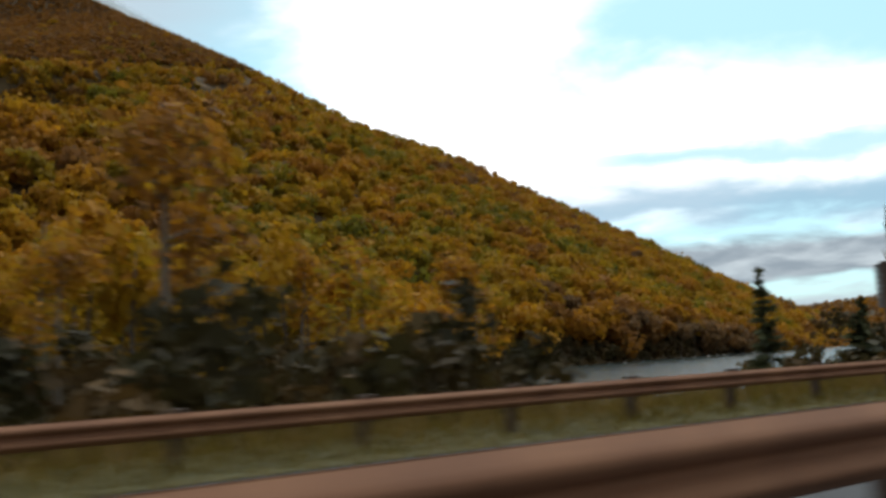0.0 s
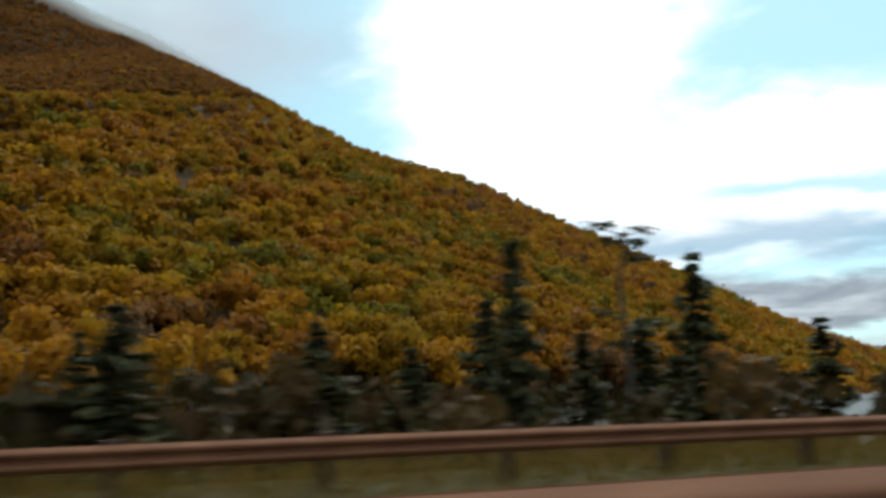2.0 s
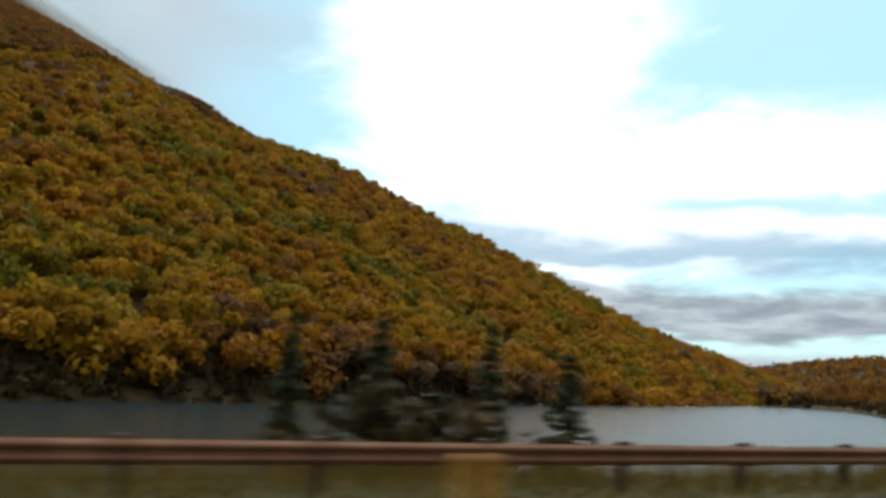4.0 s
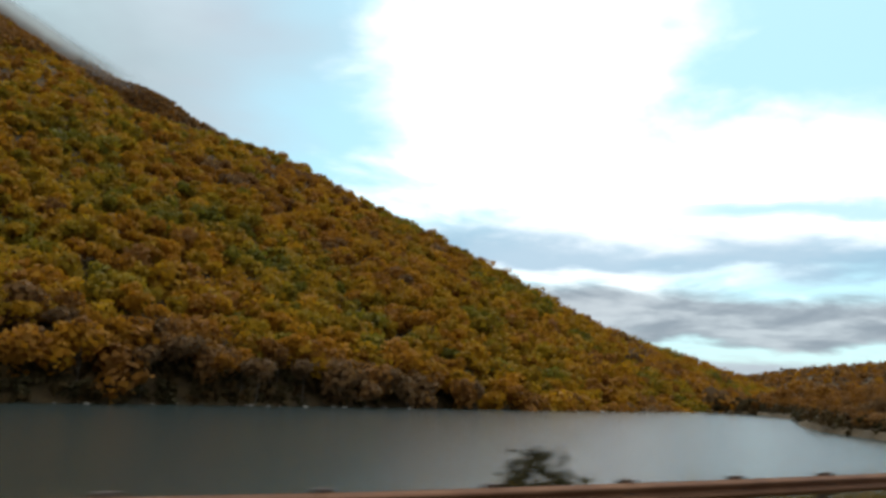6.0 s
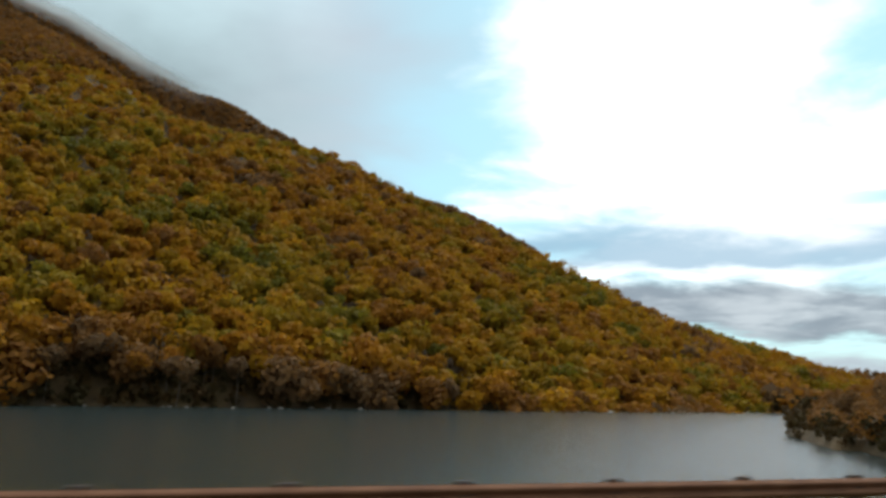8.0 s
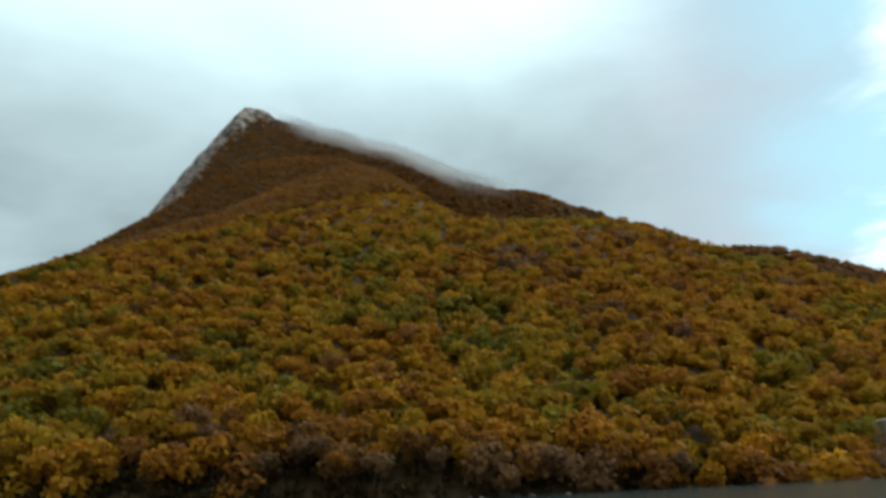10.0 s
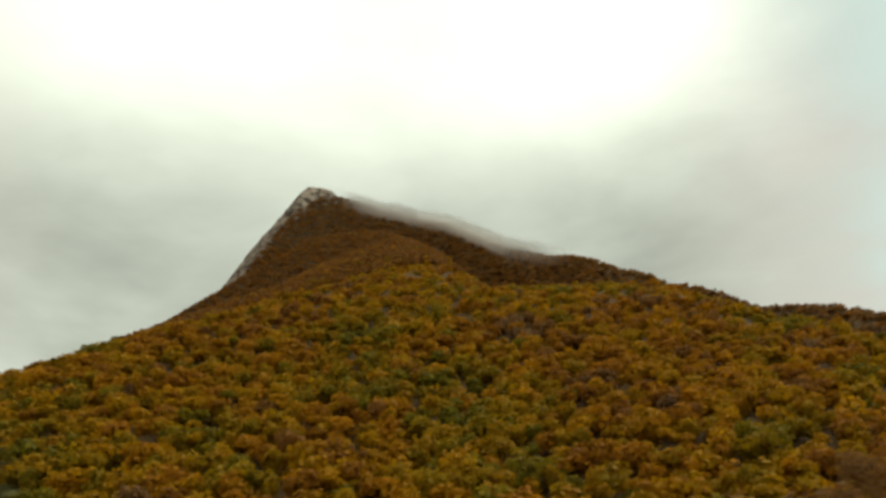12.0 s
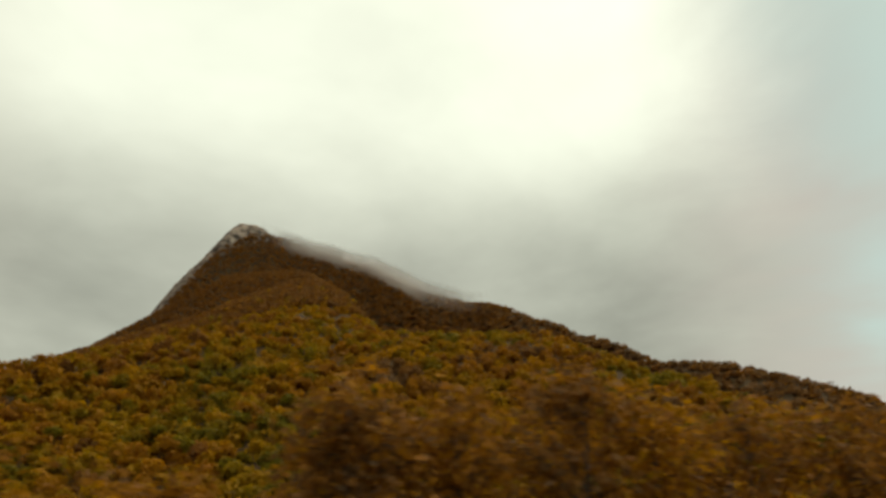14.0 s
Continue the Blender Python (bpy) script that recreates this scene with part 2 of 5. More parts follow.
def tubes(lines, sides=6):
    """Tapered tubes: lines of (points (k, 3), radii (k)). Returns verts and faces."""
    verts, faces = [], []
    for pts, radii in lines:
        pts, base = np.asarray(pts, float), len(verts)
        k = len(pts)
        for i in range(k):
            d = pts[min(i + 1, k - 1)] - pts[max(i - 1, 0)]
            d /= np.linalg.norm(d) + 1e-9
            a = np.cross(d, (0.31, 0.95, 0.05) if abs(d[2]) > 0.5 else (0, 0, 1))
            a /= np.linalg.norm(a) + 1e-9
            b = np.cross(d, a)
            for j in range(sides):
                w = 2 * math.pi * j / sides
                verts.append(pts[i] + radii[i] * (math.cos(w) * a + math.sin(w) * b))
        for i in range(k - 1):
            for j in range(sides):
                p, q = base + i * sides + j, base + i * sides + (j + 1) % sides
                faces.append((p, q, q + sides, p + sides))
        faces.append(tuple(base + (k - 1) * sides + j for j in range(sides)))
    return verts, faces


def leaf_quads(rng, centres, normals, size, stretch=1.0):
    """Quads round centres, facing the normals roughly, turned at random."""
    n = len(centres)
    nrm = normals + rng.normal(0, 0.45, (n, 3))
    nrm /= np.linalg.norm(nrm, axis=1, keepdims=True) + 1e-9
    a = np.cross(nrm, rng.normal(0, 1, (n, 3)))
    a /= np.linalg.norm(a, axis=1, keepdims=True) + 1e-9
    b = np.cross(nrm, a)
    h = (size * rng.uniform(0.6, 1.35, n))[:, None] * 0.5
    w = h * stretch * rng.uniform(0.6, 1.0, n)[:, None]
    jog = lambda: 1 + rng.uniform(-0.35, 0.35, (n, 1))
    return np.stack([centres - a * h * jog() - b * w * jog(), centres + a * h * jog() - b * w * jog(),
                     centres + a * h * jog() + b * w * jog(), centres - a * h * jog() + b * w * jog()], 1)


# ---------------------------------------------------------------- the road's line
ROAD_X = (-7.587, -7.528, 13.605, -0.157, -26.516, 110.06, 122.993)
ROAD_Y = (5.758, 8.783, -17.419, -6.095, 34.119, 83.631, 63.692)

# how the line bends away later on
BEND_X = (-76.701, -90.107, 555.196, -543.862, 161.239)
BEND_Y = (7.830, -6.876, -72.005, 119.974, -66.584)


def road_line():
    """Points of the camera's lane every 0.4 m or so, from 70 m before the start to 110 m past the end."""
    t = np.linspace(0, 14, 701)
    w = np.maximum(0, (t - 7.2) / 7)
    xy = np.stack([np.polyval(ROAD_X, (t - 7) / 7) + w * w * np.polyval(BEND_X, w), np.polyval(ROAD_Y, (t - 7) / 7) + w * w * np.polyval(BEND_Y, w)], 1)
    d0 = xy[12] - xy[0]
    d0 /= np.linalg.norm(d0)
    d1 = xy[-1] - xy[-13]
    d1 /= np.linalg.norm(d1)
    bend = 0.0035
    back, ahead = [], []
    p, a = xy[0].copy(), math.atan2(d0[1], d0[0])
    for _ in range(175):
        p = p - 0.4 * np.array((math.cos(a), math.sin(a)))
        back.append(p)
    p, a = xy[-1].copy(), math.atan2(d1[1], d1[0])
    for _ in range(275):
        a += 0.4 * bend
        p = p + 0.4 * np.array((math.cos(a), math.sin(a)))
        ahead.append(p)
    times = np.r_[-np.arange(175, 0, -1) * 0.02, t, 14 + np.arange(1, 276) * 0.02]
    return times, np.r_[np.array(back[::-1]), xy, np.array(ahead)]


LINE_T, LINE = road_line()
LINE_D = np.gradient(LINE, axis=0)
LINE_D /= np.linalg.norm(LINE_D, axis=1, keepdims=True)
LINE_N = np.stack([-LINE_D[:, 1], LINE_D[:, 0]], 1)
LINE_S = np.r_[0, np.cumsum(np.linalg.norm(np.diff(LINE, axis=0), axis=1))]
LAKE_Z = -3.56


def cross_fall(t):
    """Height of the ground under the far rail above the lane: level at first, banked towards the lake later on."""
    return np.interp(t, (-4, 0.5, 1.5, 2.2, 3.2, 4.2, 6.2, 7.2, 9.5, 20), (-0.18, -0.13, -0.09, -0.09, -0.15, -0.36, -0.76, -0.78, -0.88, -0.88))


def lane_height(t):
    return np.interp(t, (-4, 0, 9, 14, 20), (-0.08, -0.08, -0.03, -0.14, -0.14))


def road_height(t, d):
    return lane_height(t) + cross_fall(t) * np.clip(d, -8, 11.2) / 10.75


def at_road(s, d, up=0.0):
    """World place at s metres along the line, d metres to the lake's side of the lane and up metres over the road."""
    x = np.interp(s, LINE_S, LINE[:, 0]) + d * np.interp(s, LINE_S, LINE_N[:, 0])
    y = np.interp(s, LINE_S, LINE[:, 1]) + d * np.interp(s, LINE_S, LINE_N[:, 1])
    return np.array((x, y, road_height(np.interp(s, LINE_S, LINE_T), d) + up))


def s_at(t):
    return float(np.interp(t, LINE_T, LINE_S))


def nearest(x, y):
    """Time and side distance of the road's line for arrays of places."""
    step = LINE[::5]
    flat = np.stack([x.ravel(), y.ravel()], 1)
    idx = np.empty(len(flat), int)
    for k in range(0, len(flat), 20000):
        part_ = flat[k:k + 20000]
        idx[k:k + 20000] = ((part_[:, None, :] - step[None]) ** 2).sum(2).argmin(1) * 5
    off = flat - LINE[idx]
    dist = np.hypot(off[:, 0], off[:, 1]) * np.sign((off * LINE_N[idx]).sum(1))
    return LINE_T[idx].reshape(x.shape), dist.reshape(x.shape)


# ---------------------------------------------------------------- the mountain
HILL_O, HILL_S, HILL_U = (30.33, 168.98), (0.745, 0.667), (-0.667, 0.745)
CREST_S = (-120, -66, -37, -4, 29, 60, 85, 105, 125, 145, 160, 172, 185, 205, 245, 300, 420)
CREST_U = (299, 314, 304, 277, 237, 199, 200, 187, 186, 179, 151, 144, 128, 117, 120, 128, 127)
CREST_Z = (-0.9, -10.2, -14.6, -12.1, -12.2, -21.5, -17.2, -7.5, -4.3, -7.3, -2.8, -1.3, -0.7, -2.0, -16.1, -21.4, -21.4)
EDGE_U = (-40, 40, 75, 97, 120, 150, 185, 220, 260, 310)
EDGE_S = (-420, -235, -77, -66, -25, 8, 35, 26, 10, -24)


def soft_ramp(v, w):
    return w * np.logaddexp(0, v / w)


def hill_uv(x, y):
    dx, dy = x - HILL_O[0], y - HILL_O[1]
    return dx * HILL_S[0] + dy * HILL_S[1], dx * HILL_U[0] + dy * HILL_U[1]


def hill_xy(s, u):
    return HILL_O[0] + s * HILL_S[0] + u * HILL_U[0], HILL_O[1] + s * HILL_S[1] + u * HILL_U[1]


def treetops(s, u):
    """Height of the wood's upper surface on the mountain."""
    crest = np.interp(s, CREST_S, CREST_U)
    past = soft_ramp(u - crest, 4.0)
    u, s = np.clip(u - past, -60, 420), np.clip(s, -300, 420)
    f = 8.388 + 0.5962 * u + 0.000240 * u * u - 0.0489 * s - 0.000375 * s * u - 0.000174 * s * s
    f = f + np.interp(s, CREST_S, CREST_Z) * np.clip((u - crest + 70) / 70, 0, 1) ** 2
    f = f - 0.6 * past
    f = f - np.interp(u, (97, 125, 165, 215, 260), (1.83, 1.40, 0.25, 0.34, 0.60)) * soft_ramp(np.interp(u, EDGE_U, EDGE_S) - s, 2.5)
    return f


def wood_height(u):
    """Height of the trees: tall by the lake, scrub near the top."""
    return np.interp(u, (0, 12, 60, 120, 165, 240), (10.5, 7.0, 6.0, 5.0, 3.2, 1.5))


def mountain_ground(x, y):
    s, u = hill_uv(x, y)
    return np.maximum(treetops(s, u) - wood_height(u), np.where(u > np.interp(s, CREST_S, CREST_U) + 12, back_ridge(s, u) - np.interp(s, (-50, -36, 20, 60), (6.0, 2.0, 2.0, 3.0)), -20))


BACK_S = (-78, -60, -20, 20, 60, 95, 137, 180, 220, 260, 320, 420)
BACK_Z = (263, 254, 233, 206, 170, 158, 137, 100, 91, 81, 52, 20)


def back_gap(s):
    """How far the back ridge lies behind the crest."""
    return np.interp(s, (-90, 60, 180, 420), (75, 106, 94, 122))


def back_ridge(s, u):
    """The ridge behind the crest."""
    off = u - np.interp(s, CREST_S, CREST_U) - back_gap(s)
    fall = np.where(off < 0, 1.25, 0.55)
    return np.interp(s, BACK_S, BACK_Z) - fall * (np.sqrt(off * off + 120) - 10) - 1.3 * np.clip(-90 - s, 0, 400)


def skin(s, u):
    """The mountain's upper surface: the front slope, and the summit and ridge behind its crest."""
    behind = np.where(u > np.interp(s, CREST_S, CREST_U) - 40, back_ridge(s, u), -20)
    return np.maximum(treetops(s, u), behind)


def drop_from_top(s, z):
    """How far a place on the skin lies below the skyline over it."""
    return np.interp(s, BACK_S, BACK_Z) - 1.3 * np.clip(-90 - s, 0, 400) - z


def rock_depth(s):
    """How far the bare rock reaches down from the skyline."""
    return np.interp(s, (-158, -140, -112, -90, -80, -68, -56), (6, 42, 58, 42, 20, 6, 1))


RIGHT_Y = (60, 110, 130, 145, 170, 185, 200, 240, 262, 285, 310)
RIGHT_X = (190, 168, 161, 157, 155.5, 156, 159, 172, 178, 178, 170)


def ground_height(x, y):
    t, d = nearest(x, y)
    road = road_height(t, d) - 0.22
    # the land between the road and the lake
    wood_width = np.interp(t, (-4, 0.0, 1.2, 2.6, 3.4, 3.9, 4.4, 5.0, 20), (60, 60, 34, 26, 20, 16, 17.5, 15.5, 15.5))
    left_land = x < np.interp(y, (30, 60, 100, 125, 145), (-10, 6, 6, 0, -12))
    right_land = (x > np.interp(y, RIGHT_Y, RIGHT_X)) & (d > 0)
    edge = np.where(left_land | right_land, 300.0, wood_width)
    flat = np.interp(d, (11.4, 16, 30, 60, 300), (0, -1.0, -1.6, -2.2, -2.2)) + road_height(t, 11.2)
    flat = np.where(right_land, np.maximum(flat, -2.6), flat)
    shore = np.clip((edge - d) / 3.0, -1, 1)
    bank = np.where(shore > 0, LAKE_Z + (flat - LAKE_Z) * np.clip(shore, 0, 1), LAKE_Z + 2.0 * shore)
    near_edge = d < 11.4
    land = np.where(near_edge, road, np.minimum(bank, flat))
    hill = mountain_ground(x, y)
    land = np.maximum(land, np.maximum(hill, -8))
    # higher ground behind: a back ridge, and hills down the valley
    far = np.maximum(-8, 36 * np.exp(-(((x - 450) / 180) ** 2 + ((y - 760) / 150) ** 2)) - 6)
    far = np.maximum(far, 60 * np.exp(-(((x - 620) / 160) ** 2 + ((y - 420) / 260) ** 2)) - 6)
    return np.maximum(land, np.where(y > 250, far, -8))


def make_ground():
    """One sheet: fine near the road and the hill, coarse to the horizon."""
    xs = np.r_[np.array((-3500, -2200, -1400, -900, -650)), np.arange(-480, -90, 6.0), np.arange(-90, 240, 2.2), np.arange(240, 500, 9.0), np.array((560, 640, 740, 900, 1300, 2200, 3500))]
    ys = np.r_[np.array((-3500, -2200, -1300, -700, -400, -220, -120, -70)), np.arange(-50, 200, 2.2), np.arange(200, 480, 4.0), np.arange(480, 900, 12.0), np.array((960, 1100, 1500, 2300, 3500))]
    gx, gy = np.meshgrid(xs, ys, indexing="ij")
    gz = ground_height(gx, gy)
    far_off = np.maximum(np.abs(gx - 100), np.abs(gy - 200)) > 1200
    gz = np.where(far_off, -4.0, gz)
    nx, ny = gx.shape
    verts = np.stack([gx, gy, gz], -1).reshape(-1, 3)
    i, j = np.meshgrid(np.arange(nx - 1), np.arange(ny - 1), indexing="ij")
    a = (i * ny + j).ravel()
    faces = np.stack([a, a + ny, a + ny + 1, a + 1], 1)
    ob = mesh_object("ground", verts, faces.tolist(), M_SOIL, smooth=True)
    return tagged(ob, "dark leaf-littered forest floor of the valley and mountain", "ground", kind="structure")


def make_lake():
    xs, ys = np.linspace(-40, 420, 24), np.linspace(40, 420, 20)
    gx, gy = np.meshgrid(xs, ys, indexing="ij")
    verts = np.stack([gx, gy, np.full_like(gx, LAKE_Z)], -1).reshape(-1, 3)
    ny = len(ys)
    faces = [(i * ny + j, (i + 1) * ny + j, (i + 1) * ny + j + 1, i * ny + j + 1) for i in range(len(xs) - 1) for j in range(ny - 1)]
    return tagged(mesh_object("water", verts, faces, M_WATER), "grey rippled lake water below the wooded mountain", "lake", kind="structure")


def ribbon(name, d0, d1, up, mat, label, category, step=1.2, cols=4):
    stations = np.arange(2.0, LINE_S[-1] - 2, step)
    ds = np.linspace(d0, d1, cols)
    verts = [at_road(s, d, up) for s in stations for d in ds]
    faces = [(i * cols + j, (i + 1) * cols + j, (i + 1) * cols + j + 1, i * cols + j + 1) for i in range(len(stations) - 1) for j in range(cols - 1)]
    return tagged(mesh_object(name, verts, faces, mat, smooth=True), label, category, kind="structure")


make_ground()
make_lake()
ribbon("road", -4.2, 9.5, 0.0, M_ASPHALT, "worn grey asphalt carriageway between brown guardrails", "road")
ribbon("verge", 9.5, 12.6, 0.012, M_GRASS_SOIL, "grassy roadside verge under the outer guardrail", "verge")


# ---------------------------------------------------------------- guardrails
# W-shaped beam: (towards the road, height from the beam's middle)
BEAM = [(0.0, 0.156), (0.012, 0.150), (0.045, 0.118), (0.078, 0.098), (0.083, 0.080), (0.078, 0.062), (0.03, 0.028), (0.0, 0.014),
        (0.0, -0.014), (0.03, -0.028), (0.078, -0.062), (0.083, -0.080), (0.078, -0.098), (0.045, -0.118), (0.012, -0.150), (0.0, -0.156)]


def beam_section(s0, s1, d, top, parent, deep=1.0):
    """One length of beam, a folded sheet 3 mm thick, facing the camera's lane."""
    k, n = 5, len(BEAM)
    verts, faces = [], []
    for i in range(k):
        s = s0 + (s1 - s0) * i / (k - 1)
        for thick in (0.0, 0.004):
            for out, up in BEAM:
                verts.append(at_road(s, d - (deep * out + 0.10 - thick), top[0] + (top[1] - top[0]) * i / (k - 1) + deep * (up - 0.156)))
    for i in range(k - 1):
        for layer in (0, 1):
            for j in range(n - 1):
                a = (2 * i + layer) * n + j
                b = a + 2 * n
                faces.append((a, b, b + 1, a + 1) if layer else (a, a + 1, b + 1, b))
        for j in (0, n - 1):
            a = 2 * i * n + j
            faces.append((a, a + n, a + 3 * n, a + 2 * n))
    ob = mesh_object("beam", verts, faces, M_RUST, parent, smooth=True)
    return ob


def guardrail(d, s_from, s_to, label, top=0.745, gap=2.55, sag=0.0, proud=0.055, deep=1.0):
    rail = tagged(new("guardrail"), label, "guardrail")

    def drop(s):
        return sag * float(np.interp(np.interp(s, LINE_S, LINE_T), (0, 0.5, 1, 1.5, 2.4, 3.5, 4.3, 7.0, 9.0), (-0.2, 0.25, 0, -0.15, 0, 0.8, 1.0, 0.45, 0)))

    rail.location = at_road((s_from + s_to) / 2, d)
    keep = rail.matrix_basis.inverted()
    bm = bmesh.new()
    # I-shaped steel post with its block towards the road
    box(bm, -0.05, -0.004, -0.3, 0.05, 0.004, top + proud - 0.03)
    box(bm, -0.052, -0.075, -0.3, -0.046, 0.075, top + proud - 0.03)
    box(bm, 0.046, -0.075, -0.3, 0.052, 0.075, top + proud - 0.03)
    post_mesh = bpy.data.meshes.new("post")
    bm.to_mesh(post_mesh)
    bm.free()
    post_mesh.materials.append(M_POST)
    bm = bmesh.new()
    box(bm, -0.10, -0.10, top - 0.33, 0.10, 0.02, top + proud)
    block_mesh = bpy.data.meshes.new("block")
    bm.to_mesh(block_mesh)
    bm.free()
    block_mesh.materials.append(M_POST)
    s = s_from
    while s < s_to:
        p, q = at_road(s, d), at_road(s + 0.5, d)
        m = Matrix.Translation(p - np.array((0, 0, drop(s)))) @ pose(0, 0, 0, 0, 0, math.degrees(math.atan2(q[1] - p[1], q[0] - p[0])))
        post = new("post", post_mesh)
        post.parent = rail
        post.matrix_basis = keep @ m @ Matrix.Translation((0, 0.075, 0))
        block = new("block", block_mesh)
        block.parent = post
        block.matrix_basis = Matrix.Translation((0, -0.075, 0))
        s += gap
    s = s_from - gap / 2
    while s < s_to:
        b = beam_section(s, s + 2 * gap + 0.04, d, (top - drop(s), top - drop(s + 2 * gap)), rail, deep)
        b.matrix_basis = keep
        s += 2 * gap
    return rail


guardrail(10.75, 4.0, LINE_S[-1] - 6, "rust-brown weathering steel guardrail along the lake side verge")
guardrail(3.10, 4.0, LINE_S[-1] - 6, "rust-brown weathering steel guardrail on the road's median", top=0.905, sag=0.1, proud=-0.02, deep=1.5)


# ---------------------------------------------------------------- woods on the mountain
def crowns(rng, x, y, top, radius, tall, count, size, tint):
    """Crowns of leaves: each of several lobes. Returns quads and tints."""
    n = len(x)
    lobes = 6
    ang, lift = rng.uniform(0, 2 * math.pi, (n, lobes)), rng.uniform(-0.95, 0.75, (n, lobes))
    spread = rng.uniform(0.25, 0.62, (n, lobes))
    spread[:, 0], lift[:, 0] = 0.1, 0.45
    which = np.repeat(np.arange(n), count)
    lobe = rng.integers(0, lobes, len(which))
    a, l, sp = ang[which, lobe], lift[which, lobe], spread[which, lobe]
    way = rng.normal(0, 1, (len(which), 3))
    way[:, 2] += 0.25
    way /= np.linalg.norm(way, axis=1, keepdims=True)
    r, h = radius[which], tall[which] * 0.5
    out = rng.uniform(0.6, 1.1, len(which)) * 0.5
    c = np.stack([x[which] + r * (sp * np.cos(a) + out * way[:, 0]), y[which] + r * (sp * np.sin(a) + out * way[:, 1]),
                  top[which] - h + h * (l * 0.62 + 0.95 * out * way[:, 2])], 1)
    q = leaf_quads(rng, c, way, size[which])
    shade = rng.uniform(0, 1, (n, lobes))[which, lobe]
    whole = rng.uniform(0, 1, n)[which]
    return q, np.stack([np.clip(tint[which] + rng.normal(0, 0.03, len(which)), 0.01, 0.99), np.clip(0.40 * whole + 0.2 * shade + 0.4 * rng.uniform(0, 1, len(which)), 0, 1)], 1)


def scatter(rng, s0, s1, u0, u1, gap):
    """Jittered places on the slope."""
    ss, uu = np.meshgrid(np.arange(s0, s1, gap), np.arange(u0, u1, gap * 0.9), indexing="ij")
    ss = ss + (np.arange(ss.shape[1]) % 2) * gap / 2
    ss, uu = ss.ravel() + rng.normal(0, gap * 0.35, ss.size), uu.ravel() + rng.normal(0, gap * 0.35, ss.size)
    return ss, uu


def tree_tints(rng, x, y):
    """Hue of each tree: patches of like trees, with single ones that differ."""
    patch = np.array([noise.noise((a * 0.022, b * 0.022, 3.1)) for a, b in zip(x, y)])
    patch += 0.7 * np.array([noise.noise((a * 0.075, b * 0.075, 9.4)) for a, b in zip(x, y)])
    return np.clip(0.48 + 0.42 * patch + rng.normal(0, 0.13, len(x)), 0.10, 0.98)


